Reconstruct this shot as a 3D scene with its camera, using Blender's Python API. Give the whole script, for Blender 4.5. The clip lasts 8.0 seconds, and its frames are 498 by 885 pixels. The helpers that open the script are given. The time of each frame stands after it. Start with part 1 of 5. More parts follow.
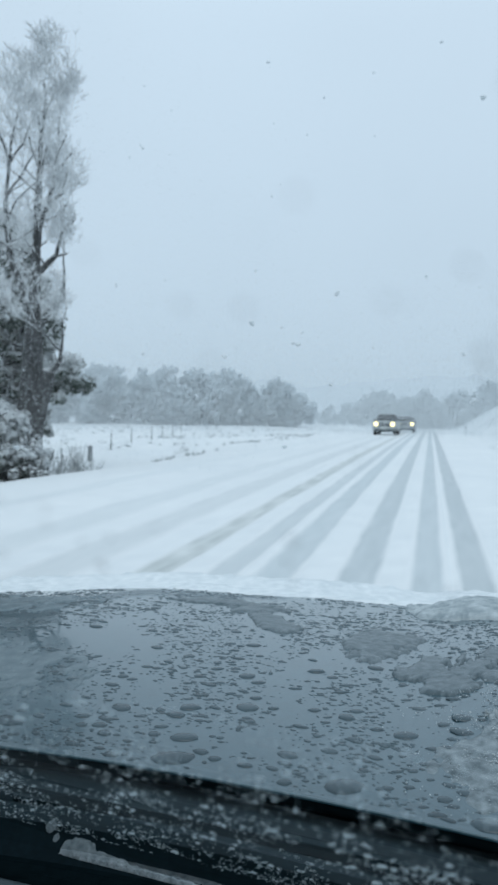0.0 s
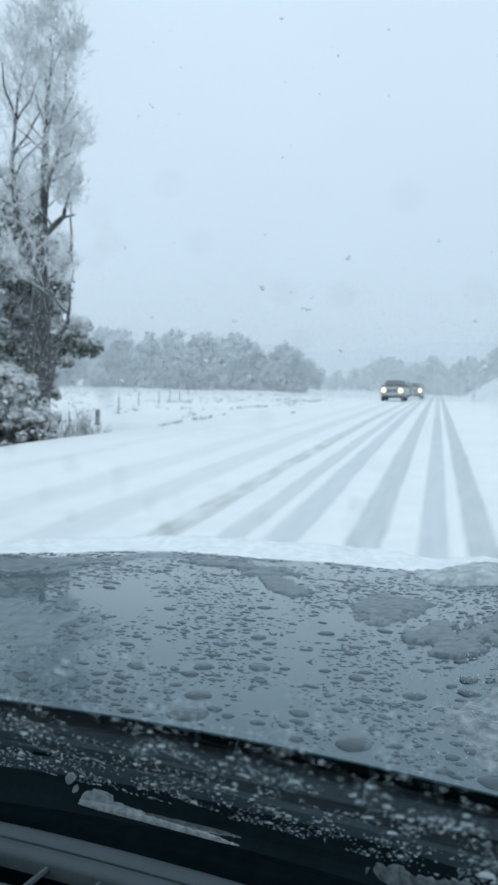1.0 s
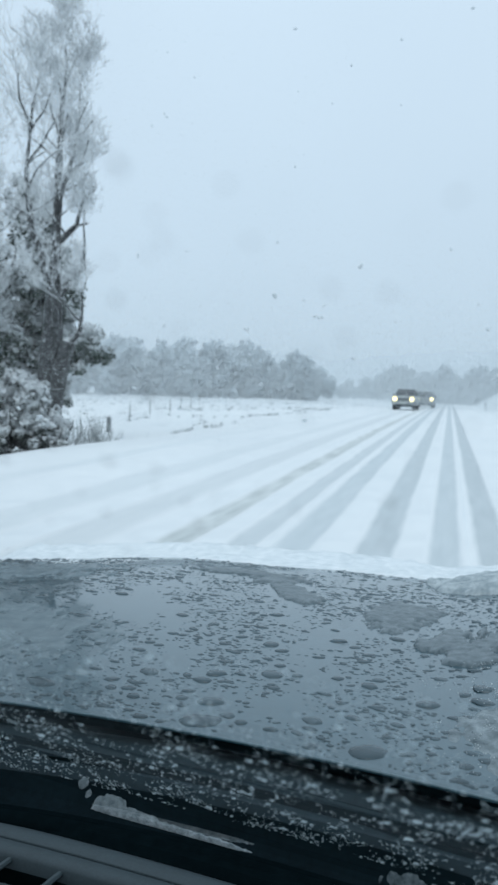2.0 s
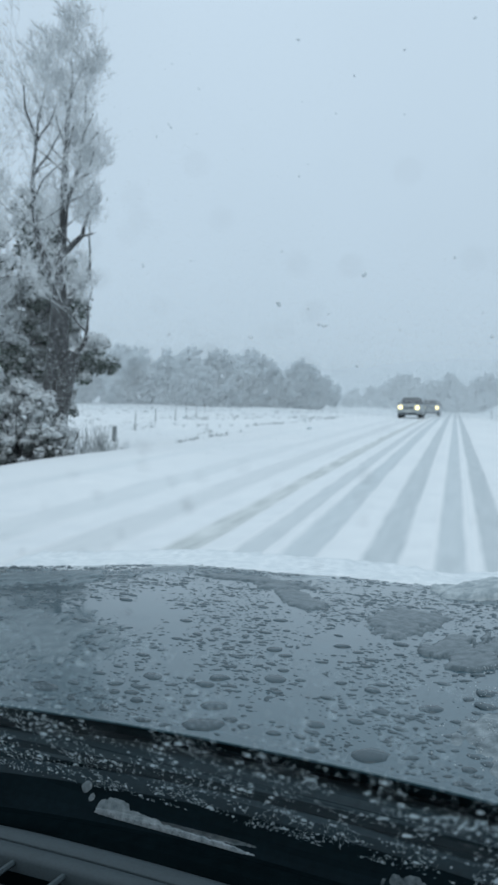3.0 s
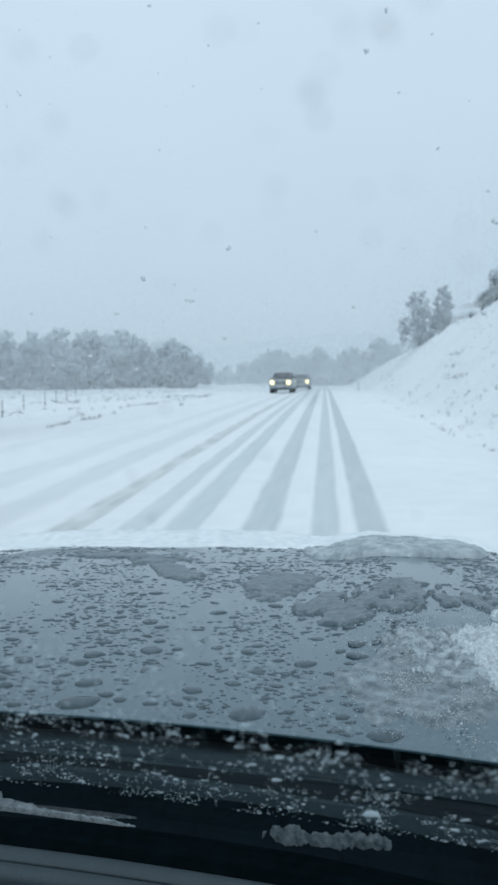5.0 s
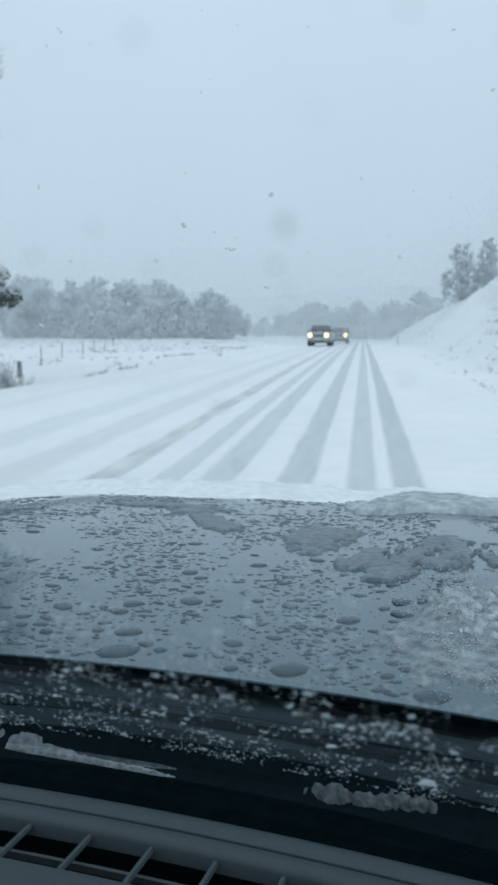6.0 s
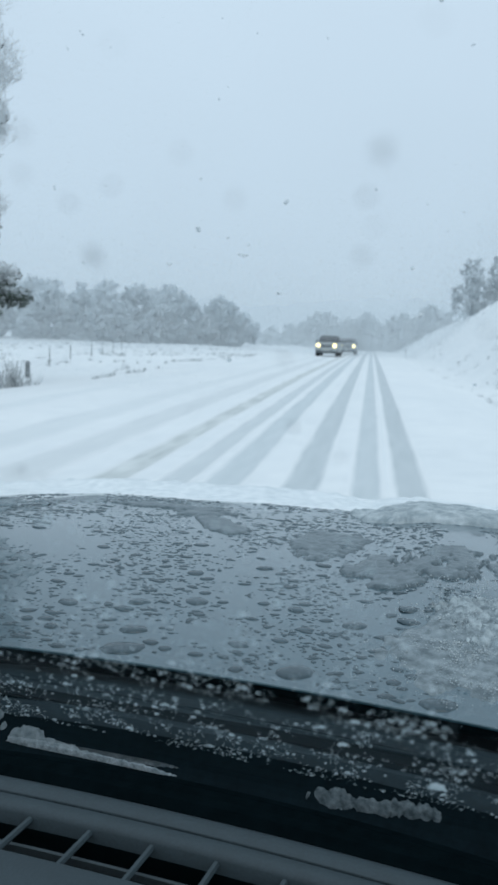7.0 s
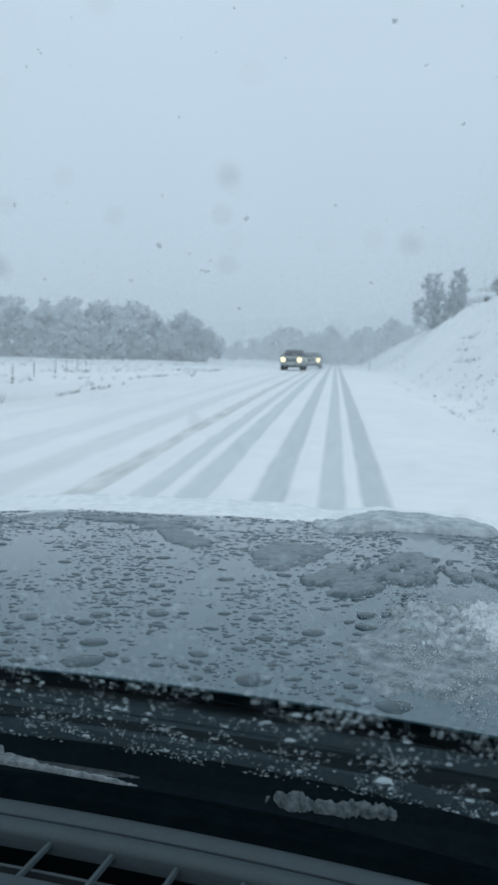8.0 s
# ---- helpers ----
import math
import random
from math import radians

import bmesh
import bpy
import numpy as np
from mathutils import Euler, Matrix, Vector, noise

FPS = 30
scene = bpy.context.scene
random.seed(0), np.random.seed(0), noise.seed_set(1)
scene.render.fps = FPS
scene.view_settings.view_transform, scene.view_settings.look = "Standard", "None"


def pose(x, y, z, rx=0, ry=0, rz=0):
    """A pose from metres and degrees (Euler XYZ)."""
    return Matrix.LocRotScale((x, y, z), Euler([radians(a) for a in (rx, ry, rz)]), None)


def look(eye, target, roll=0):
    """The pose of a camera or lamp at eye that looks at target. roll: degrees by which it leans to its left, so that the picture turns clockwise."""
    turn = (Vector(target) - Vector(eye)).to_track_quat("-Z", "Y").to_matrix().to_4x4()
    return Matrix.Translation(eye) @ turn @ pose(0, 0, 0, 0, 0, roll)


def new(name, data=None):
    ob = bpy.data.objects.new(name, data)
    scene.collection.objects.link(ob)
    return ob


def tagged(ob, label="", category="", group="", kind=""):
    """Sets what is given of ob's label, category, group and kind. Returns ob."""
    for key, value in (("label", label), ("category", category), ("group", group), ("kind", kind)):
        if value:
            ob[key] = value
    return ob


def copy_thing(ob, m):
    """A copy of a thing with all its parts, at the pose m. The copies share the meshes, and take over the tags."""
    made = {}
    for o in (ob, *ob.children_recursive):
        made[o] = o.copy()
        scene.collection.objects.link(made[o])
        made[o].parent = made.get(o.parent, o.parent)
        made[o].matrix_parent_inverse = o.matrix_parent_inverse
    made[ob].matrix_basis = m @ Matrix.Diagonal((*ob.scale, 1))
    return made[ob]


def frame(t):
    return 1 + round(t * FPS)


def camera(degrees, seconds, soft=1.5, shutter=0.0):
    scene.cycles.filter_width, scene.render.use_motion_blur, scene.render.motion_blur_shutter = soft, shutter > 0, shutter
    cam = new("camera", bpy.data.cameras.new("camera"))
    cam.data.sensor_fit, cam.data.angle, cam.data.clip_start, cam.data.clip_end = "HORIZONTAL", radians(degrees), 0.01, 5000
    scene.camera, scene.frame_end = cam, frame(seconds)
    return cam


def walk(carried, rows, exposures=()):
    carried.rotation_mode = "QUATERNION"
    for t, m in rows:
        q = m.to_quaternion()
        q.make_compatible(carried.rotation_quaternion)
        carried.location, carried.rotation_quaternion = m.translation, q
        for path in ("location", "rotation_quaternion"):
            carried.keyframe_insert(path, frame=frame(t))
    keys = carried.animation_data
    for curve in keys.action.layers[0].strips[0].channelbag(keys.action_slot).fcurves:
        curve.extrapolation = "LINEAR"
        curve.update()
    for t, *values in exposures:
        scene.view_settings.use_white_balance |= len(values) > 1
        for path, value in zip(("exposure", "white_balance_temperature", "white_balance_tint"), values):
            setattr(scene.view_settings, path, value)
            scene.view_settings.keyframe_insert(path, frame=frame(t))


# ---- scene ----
import collections
import itertools

cam = camera(36.5, 8.0, soft=2.6)
cam.data.dof.use_dof, cam.data.dof.focus_distance, cam.data.dof.aperture_fstop = True, 0.86, 18.0
PATH = [  # seconds, x, y, z, yaw, pitch, roll
    (0.0, 0.006, 0.000, 1.221, 13.45, -1.70, 0.80),
    (0.5, -0.004, -0.011, 1.225, 13.40, -3.81, 1.19),
    (1.0, -0.001, -0.009, 1.222, 13.93, -4.37, 1.29),
    (1.5, -0.005, -0.010, 1.221, 14.38, -4.21, 1.53),
    (3.0, 0.001, -0.017, 1.216, 15.19, -3.11, 1.35),
    (3.5, 0.008, -0.001, 1.209, 11.80, -4.10, -0.23),
    (4.0, 0.022, -0.005, 1.198, 5.86, -4.32, -2.06),
    (5.5, 0.002, -0.002, 1.201, 6.58, -5.28, -0.03),
    (6.0, -0.004, 0.024, 1.194, 8.48, -8.23, 0.10),
    (6.5, -0.004, 0.024, 1.192, 9.31, -9.05, 0.58),
    (7.0, -0.012, 0.024, 1.186, 8.85, -7.65, 2.05),
    (7.5, 0.000, 0.009, 1.188, 7.91, -6.80, 1.46),
    (8.0, 0.001, 0.012, 1.184, 6.35, -6.46, 1.36),
]
walk(cam, [(t, pose(x, y, z, 90 + pitch, 0, yaw) @ pose(0, 0, 0, 0, 0, roll)) for t, x, y, z, yaw, pitch, roll in PATH],
     exposures=((0.0, 0.0), (0.5, 0.06), (1.0, 0.16), (1.5, 0.16), (3.0, -0.08), (3.5, -0.05), (4.0, 0.06), (5.5, 0.0), (6.0, -0.02), (6.5, 0.07), (7.0, 0.02), (7.5, -0.07), (8.0, -0.10)))

# ---- sky and light: a thick overcast that is brighter overhead ----
world = bpy.data.worlds.new("overcast")
scene.world = world
world.use_nodes = True
wn, wl = world.node_tree.nodes, world.node_tree.links
wn.clear()
w_out, w_bg = wn.new("ShaderNodeOutputWorld"), wn.new("ShaderNodeBackground")
w_sky = wn.new("ShaderNodeTexSky")
w_sky.sky_type, w_sky.sun_disc = "NISHITA", False
w_sky.sun_elevation, w_sky.sun_rotation, w_sky.dust_density = radians(48), radians(200), 4.0
w_scale = wn.new("ShaderNodeVectorMath")
w_scale.operation = "SCALE"
w_scale.inputs["Scale"].default_value = 0.06
w_co, w_sep, w_ramp = wn.new("ShaderNodeTexCoord"), wn.new("ShaderNodeSeparateXYZ"), wn.new("ShaderNodeValToRGB")
w_noise, w_map, w_mix, w_tone = wn.new("ShaderNodeTexNoise"), wn.new("ShaderNodeMapRange"), wn.new("ShaderNodeMix"), wn.new("ShaderNodeVectorMath")
w_ramp.color_ramp.elements[0].position, w_ramp.color_ramp.elements[0].color = 0.0, (0.585, 0.722, 0.858, 1)
w_ramp.color_ramp.elements[1].position, w_ramp.color_ramp.elements[1].color = 1.0, (0.90, 1.075, 1.235, 1)
e = w_ramp.color_ramp.elements.new(0.12)
e.color = (0.595, 0.735, 0.875, 1)
e = w_ramp.color_ramp.elements.new(0.45)
e.color = (0.665, 0.81, 0.96, 1)
w_noise.inputs["Scale"].default_value, w_noise.inputs["Detail"].default_value = 2.2, 3.0
w_map.inputs["To Min"].default_value, w_map.inputs["To Max"].default_value = 0.95, 1.05
w_tone.operation = "SCALE"
w_mix.data_type = "RGBA"
w_mix.inputs[0].default_value = 0.93
wl.new(w_co.outputs["Generated"], w_sep.inputs[0])
wl.new(w_sep.outputs["Z"], w_ramp.inputs[0])
wl.new(w_co.outputs["Generated"], w_noise.inputs["Vector"])
wl.new(w_noise.outputs["Fac"], w_map.inputs["Value"])
wl.new(w_ramp.outputs[0], w_tone.inputs[0])
wl.new(w_map.outputs[0], w_tone.inputs["Scale"])
wl.new(w_sky.outputs[0], w_scale.inputs[0])
wl.new(w_scale.outputs[0], w_mix.inputs[6])
wl.new(w_tone.outputs[0], w_mix.inputs[7])
wl.new(w_mix.outputs[2], w_bg.inputs["Color"])
wl.new(w_bg.outputs[0], w_out.inputs[0])

sun = new("sun", bpy.data.lights.new("sun", "SUN"))
sun.data.energy, sun.data.angle, sun.data.color = 0.42, radians(40), (1.0, 0.98, 0.95)
sun.matrix_world = look((8, -20, 24), (0, 0, 0))


# ---- materials ----
def material(name, rough=0.6, metal=0.0, coat=0.0, spec=0.5):
    m = bpy.data.materials.new(name)
    m.use_nodes = True
    b = m.node_tree.nodes["Principled BSDF"]
    b.inputs["Roughness"].default_value, b.inputs["Metallic"].default_value = rough, metal
    b.inputs["Coat Weight"].default_value, b.inputs["Specular IOR Level"].default_value = coat, spec
    b.inputs["Coat Roughness"].default_value = 0.03
    return m, m.node_tree.nodes, m.node_tree.links, b


def noise_node(n, l, scale, detail=4.0, vector=None, rough=0.55):
    t = n.new("ShaderNodeTexNoise")
    t.inputs["Scale"].default_value, t.inputs["Detail"].default_value, t.inputs["Roughness"].default_value = scale, detail, rough
    if vector is None:
        vector = n.new("ShaderNodeTexCoord").outputs["Object"]
    l.new(vector, t.inputs["Vector"])
    return t.outputs["Fac"]


def ramp(n, l, fac, stops):
    r = n.new("ShaderNodeValToRGB")
    while len(r.color_ramp.elements) < len(stops):
        r.color_ramp.elements.new(0.5)
    for el, (p, c) in zip(r.color_ramp.elements, stops):
        el.position = p
        el.color = (*c, 1) if len(c) == 3 else c
    l.new(fac, r.inputs[0])
    return r.outputs[0]


def mixed(n, l, fac, a, b, how="MIX"):
    m = n.new("ShaderNodeMix")
    m.data_type, m.blend_type = "RGBA", how
    for sock, v in ((m.inputs[0], fac), (m.inputs[6], a), (m.inputs[7], b)):
        if isinstance(v, (int, float)):
            sock.default_value = v
        elif isinstance(v, tuple):
            sock.default_value = (*v, 1)
        else:
            l.new(v, sock)
    return m.outputs[2]


def bump(n, l, b, height, strength, distance):
    k = n.new("ShaderNodeBump")
    k.inputs["Strength"].default_value, k.inputs["Distance"].default_value = strength, distance
    l.new(height, k.inputs["Height"])
    l.new(k.outputs[0], b.inputs["Normal"])


def plain(name, colour, rough=0.6, metal=0.0, coat=0.0, grain=30.0, spread=0.12, relief=0.0, depth=0.002, spec=0.5):
    """A surface of one colour with grain at two scales and a fine relief."""
    m, n, l, b = material(name, rough, metal, coat, spec)
    lo, hi = tuple(c * (1 - spread) for c in colour), tuple(min(1, c * (1 + spread)) for c in colour)
    a = noise_node(n, l, grain)
    c = noise_node(n, l, grain * 0.12, 3.0)
    one = ramp(n, l, a, ((0.3, lo), (0.7, hi)))
    two = ramp(n, l, c, ((0.3, tuple([1 - spread] * 3)), (0.7, (1, 1, 1))))
    l.new(mixed(n, l, 1.0, one, two, "MULTIPLY"), b.inputs["Base Color"])
    if relief:
        bump(n, l, b, a, relief, depth)
    return m


def snowed(name, colours, snow, low, high, rough=0.8, grain=4.0, jitter=0.5):
    """Bark or leaf that carries snow on its upper sides."""
    m, n, l, b = material(name, rough, spec=0.2)
    g = n.new("ShaderNodeNewGeometry")
    sep = n.new("ShaderNodeSeparateXYZ")
    l.new(g.outputs["Normal"], sep.inputs[0])
    add = n.new("ShaderNodeMath")
    add.operation = "MULTIPLY_ADD"
    l.new(noise_node(n, l, grain, 4.0), add.inputs[0])
    add.inputs[1].default_value = jitter * 2
    l.new(sep.outputs["Z"], add.inputs[2])
    r = n.new("ShaderNodeMapRange")
    r.inputs["From Min"].default_value, r.inputs["From Max"].default_value = low + jitter, high + jitter
    l.new(add.outputs[0], r.inputs["Value"])
    isl = n.new("ShaderNodeNewGeometry")
    base = ramp(n, l, isl.outputs["Random Per Island"], tuple((i / max(1, len(colours) - 1), c) for i, c in enumerate(colours)))
    l.new(mixed(n, l, r.outputs[0], base, snow), b.inputs["Base Color"])
    return m


def foliage(name, colours, snow, low, high, grain=2.0, jitter=0.35, thin=0.3):
    """Leaves with snow lying on the upper side of each clump (attribute lie: -1 below, 1 on top)."""
    m, n, l, b = material(name, 0.8, spec=0.2)
    at = n.new("ShaderNodeAttribute")
    at.attribute_name = "lie"
    add = n.new("ShaderNodeMath")
    add.operation = "MULTIPLY_ADD"
    l.new(noise_node(n, l, grain, 5.0), add.inputs[0])
    add.inputs[1].default_value = jitter * 2
    l.new(at.outputs["Fac"], add.inputs[2])
    r = n.new("ShaderNodeMapRange")
    r.inputs["From Min"].default_value, r.inputs["From Max"].default_value = low + jitter, high + jitter
    l.new(add.outputs[0], r.inputs["Value"])
    base = ramp(n, l, n.new("ShaderNodeNewGeometry").outputs["Random Per Island"], tuple((i / max(1, len(colours) - 1), c) for i, c in enumerate(colours)))
    tone = mixed(n, l, r.outputs[0], base, snow)
    l.new(tone, b.inputs["Base Color"])
    lit, both = n.new("ShaderNodeBsdfTranslucent"), n.new("ShaderNodeMixShader")  # thin leaves and rime let light through
    both.inputs[0].default_value = thin
    l.new(tone, lit.inputs[0])
    l.new(b.outputs[0], both.inputs[1])
    l.new(lit.outputs[0], both.inputs[2])
    l.new(both.outputs[0], n["Material Output"].inputs[0])
    return m


def snow_material(name, lo, hi, scale, relief, depth, sparkle=0.0):
    m, n, l, b = material(name, 0.75, spec=0.25)
    co = n.new("ShaderNodeTexCoord").outputs["Object"]
    a = noise_node(n, l, scale, 6.0, co)
    c = noise_node(n, l, scale * 0.09, 4.0, co)
    one = ramp(n, l, a, ((0.32, lo), (0.68, hi)))
    two = ramp(n, l, c, ((0.35, (0.94, 0.95, 0.96)), (0.65, (1, 1, 1))))
    l.new(mixed(n, l, 1.0, one, two, "MULTIPLY"), b.inputs["Base Color"])
    b.inputs["Subsurface Weight"].default_value = 0.0
    bump(n, l, b, a, relief, depth)
    return m


def track_material(name, lo, hi, gone):
    """Pressed snow that goes over into fresh snow at the track's ragged edges; gone: how much of it is snowed over."""
    m, n, l, b = material(name, 0.6, spec=0.3)
    co = n.new("ShaderNodeTexCoord").outputs["Object"]
    stretch = n.new("ShaderNodeMapping")
    stretch.inputs["Scale"].default_value = (1.0, 0.16, 1.0)
    l.new(co, stretch.inputs["Vector"])
    a = noise_node(n, l, 9.0, 6.0, stretch.outputs[0])
    c = noise_node(n, l, 1.1, 4.0, stretch.outputs[0])
    at = n.new("ShaderNodeAttribute")
    at.attribute_name = "across"
    edge = n.new("ShaderNodeMath")
    edge.operation = "MULTIPLY_ADD"
    l.new(a, edge.inputs[0])
    edge.inputs[1].default_value = 0.42
    l.new(at.outputs["Fac"], edge.inputs[2])
    far = n.new("ShaderNodeMath")
    far.operation = "MULTIPLY_ADD"
    l.new(c, far.inputs[0])
    far.inputs[1].default_value = 0.5 + 1.6 * gone
    l.new(edge.outputs[0], far.inputs[2])
    k = n.new("ShaderNodeMapRange")
    k.inputs["From Min"].default_value, k.inputs["From Max"].default_value = 1.26 + 0.2 * gone, 1.68 + 0.9 * gone
    l.new(far.outputs[0], k.inputs["Value"])
    pressed = ramp(n, l, a, ((0.3, lo), (0.7, hi)))
    own_tone = ramp(n, l, n.new("ShaderNodeObjectInfo").outputs["Random"], ((0.0, (0.95, 0.95, 0.95)), (1.0, (1.05, 1.05, 1.05))))
    l.new(mixed(n, l, k.outputs[0], mixed(n, l, 1.0, pressed, own_tone, "MULTIPLY"), (0.785, 0.805, 0.815)), b.inputs["Base Color"])
    bump(n, l, b, a, 0.4, 0.012)
    return m


SNOW = snow_material("fresh_snow", (0.77, 0.795, 0.805), (0.83, 0.85, 0.855), 3.0, 0.22, 0.03)
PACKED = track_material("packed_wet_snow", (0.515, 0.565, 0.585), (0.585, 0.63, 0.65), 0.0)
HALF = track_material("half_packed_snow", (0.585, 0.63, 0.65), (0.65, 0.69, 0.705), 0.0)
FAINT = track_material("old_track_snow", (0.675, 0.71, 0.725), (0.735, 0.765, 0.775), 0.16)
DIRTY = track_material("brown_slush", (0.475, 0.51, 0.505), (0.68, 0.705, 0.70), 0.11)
SLUSH = snow_material("grey_slush", (0.13, 0.165, 0.18), (0.50, 0.56, 0.58), 75.0, 0.9, 0.004)
CLUMP = snow_material("clinging_snow", (0.66, 0.71, 0.73), (0.85, 0.88, 0.89), 50.0, 0.35, 0.003)
BARK = snowed("snowy_bark", ((0.046, 0.048, 0.050), (0.072, 0.074, 0.075)), (0.85, 0.87, 0.88), 0.35, 0.75, grain=3.0)
# bark of the far trees: distance haze is put into the pale base
HAZED_BARK = snowed("hazed_rimed_bark", ((0.46, 0.50, 0.52), (0.52, 0.56, 0.58)), (0.80, 0.84, 0.855), 0.2, 0.7, grain=2.0)
TWIG = snowed("frosted_twig", ((0.46, 0.48, 0.49), (0.62, 0.64, 0.65)), (0.84, 0.87, 0.88), -0.3, 0.4, grain=2.0)
LEAF = foliage("snowy_evergreen_leaf", ((0.085, 0.115, 0.095), (0.11, 0.14, 0.12), (0.15, 0.18, 0.155)), (0.80, 0.83, 0.84), -0.18, 0.16, 1.5, 0.9)
SHRUB = foliage("snow_laden_shrub_leaf", ((0.085, 0.10, 0.09), (0.12, 0.135, 0.125), (0.17, 0.185, 0.18)), (0.80, 0.83, 0.84), -0.25, 0.12, 2.2, 0.9)
# far foliage: rime plus distance haze painted into the pale colours
HAZED_RIME = foliage("hazed_rimed_foliage", ((0.51, 0.58, 0.615), (0.53, 0.60, 0.635), (0.55, 0.62, 0.655)), (0.82, 0.88, 0.91), -0.45, 0.55, 0.40, 1.3, 0.5)
HAZED_LEAF = foliage("hazed_rimed_leaf", ((0.67, 0.715, 0.735), (0.73, 0.775, 0.795)), (0.82, 0.86, 0.88), -0.5, 0.8, 1.2, 0.6, 0.6)
HAZED_PALE = foliage("hazed_white_rimed_wood", ((0.62, 0.68, 0.71), (0.66, 0.72, 0.75)), (0.81, 0.87, 0.90), -0.2, 1.2, 0.4, 0.6, 0.5)
POST = snowed("weathered_post", ((0.19, 0.205, 0.21), (0.27, 0.285, 0.29)), (0.85, 0.87, 0.88), 0.5, 0.8, grain=8.0, jitter=0.1)
GRASS = snowed("dead_grass", ((0.25, 0.275, 0.28), (0.36, 0.385, 0.39), (0.54, 0.57, 0.575)), (0.85, 0.87, 0.88), 0.3, 0.8, grain=5.0)
STONE = snowed("bank_stone", ((0.25, 0.275, 0.29), (0.40, 0.425, 0.44)), (0.85, 0.87, 0.88), 0.1, 0.6, grain=3.0)


# ---- building helpers ----
class Shape:
    """Vertices and faces of one mesh."""

    def __init__(self):
        self.v, self.f, self.lie, self.out = [], [], [], []

    def tube(self, a, b, ra, rb, n=6, cap=True):
        a, b = Vector(a), Vector(b)
        q = (b - a).to_track_quat("Z", "Y")
        i = len(self.v)
        for p, r in ((a, ra), (b, rb)):
            for k in range(n):
                w = 2 * math.pi * k / n
                self.v.append(p + q @ Vector((math.cos(w) * r, math.sin(w) * r, 0)))
        for k in range(n):
            self.f.append((i + k, i + (k + 1) % n, i + n + (k + 1) % n, i + n + k))
        if cap:
            self.f.append(tuple(range(i + n, i + 2 * n)))
            self.f.append(tuple(range(i + n - 1, i - 1, -1)))

    def leaf(self, c, size, q, lie, out, bend=0.25):
        """A folded leaf of two faces; out: the way its crown's skin faces there."""
        self.lie += [lie] * 4
        self.out += [tuple(out)] * 4
        i = len(self.v)
        for x, y, z in ((0, -1, 0), (0.5, 0, bend), (0, 1, 0), (-0.5, 0, bend)):
            self.v.append(c + q @ Vector((x * size, y * size, z * size)))
        self.f += [(i, i + 1, i + 2), (i, i + 2, i + 3)]

    def box(self, lo, hi, bevel=0.0, turn=None):
        (x0, y0, z0), (x1, y1, z1) = lo, hi
        i, e = len(self.v), bevel
        rings = ((z0, e), (z0 + e, 0), (z1 - e, 0), (z1, e)) if e else ((z0, 0), (z1, 0))
        for z, s in rings:
            loop = [(x0 + s + e, y0 + s), (x1 - s - e, y0 + s), (x1 - s, y0 + s + e), (x1 - s, y1 - s - e),
                    (x1 - s - e, y1 - s), (x0 + s + e, y1 - s), (x0 + s, y1 - s - e), (x0 + s, y0 + s + e)] if e else [(x0, y0), (x1, y0), (x1, y1), (x0, y1)]
            for x, y in loop:
                p = Vector((x, y, z))
                self.v.append(turn @ p if turn else p)
        n = 8 if e else 4
        for r in range(len(rings) - 1):
            for k in range(n):
                self.f.append((i + r * n + k, i + r * n + (k + 1) % n, i + (r + 1) * n + (k + 1) % n, i + (r + 1) * n + k))
        self.f.append(tuple(range(i + n - 1, i - 1, -1)))
        self.f.append(tuple(range(i + n * (len(rings) - 1), i + n * len(rings))))

    def sheet(self, rows, closed=False):
        """A skin over rows of points."""
        i, n = len(self.v), len(rows[0])
        for row in rows:
            self.v += [Vector(p) for p in row]
        for r in range(len(rows) - 1):
            for k in range(n if closed else n - 1):
                self.f.append((i + r * n + k, i + r * n + (k + 1) % n, i + (r + 1) * n + (k + 1) % n, i + (r + 1) * n + k))

    def dome(self, c, rx, ry, h, q=None, n=8, wobble=0.0, rnd=random, rings=((1.0, 0.0), (0.94, 0.42), (0.78, 0.80), (0.45, 0.97))):
        """A flat drop or lump lying on a surface."""
        i = len(self.v)
        amp = [1 + rnd.uniform(-wobble, wobble) for _ in range(n)]
        c = Vector(c)
        for s, z in rings:
            for k in range(n):
                w = 2 * math.pi * k / n
                p = Vector((math.cos(w) * rx * s * amp[k], math.sin(w) * ry * s * amp[k], h * z))
                self.v.append(c + (q @ p if q else p))
        self.v.append(c + (q @ Vector((0, 0, h)) if q else Vector((0, 0, h))))
        for r in range(len(rings) - 1):
            for k in range(n):
                self.f.append((i + r * n + k, i + r * n + (k + 1) % n, i + (r + 1) * n + (k + 1) % n, i + (r + 1) * n + k))
        last = i + (len(rings) - 1) * n
        for k in range(n):
            self.f.append((last + k, last + (k + 1) % n, last + n))

    def ball(self, c, r, n=6, squash=1.0, wobble=0.2, rnd=random):
        i, c, rings = len(self.v), Vector(c), n // 2 + 1
        for a in range(1, rings):
            for k in range(n):
                th, ph = math.pi * a / rings, 2 * math.pi * k / n
                s = r * (1 + rnd.uniform(-wobble, wobble))
                self.v.append(c + Vector((math.sin(th) * math.cos(ph) * s, math.sin(th) * math.sin(ph) * s, math.cos(th) * s * squash)))
        top, low = len(self.v), len(self.v) + 1
        self.v += [c + Vector((0, 0, r * squash)), c - Vector((0, 0, r * squash))]
        for a in range(rings - 2):
            for k in range(n):
                self.f.append((i + a * n + k, i + (a + 1) * n + k, i + (a + 1) * n + (k + 1) % n, i + a * n + (k + 1) % n))
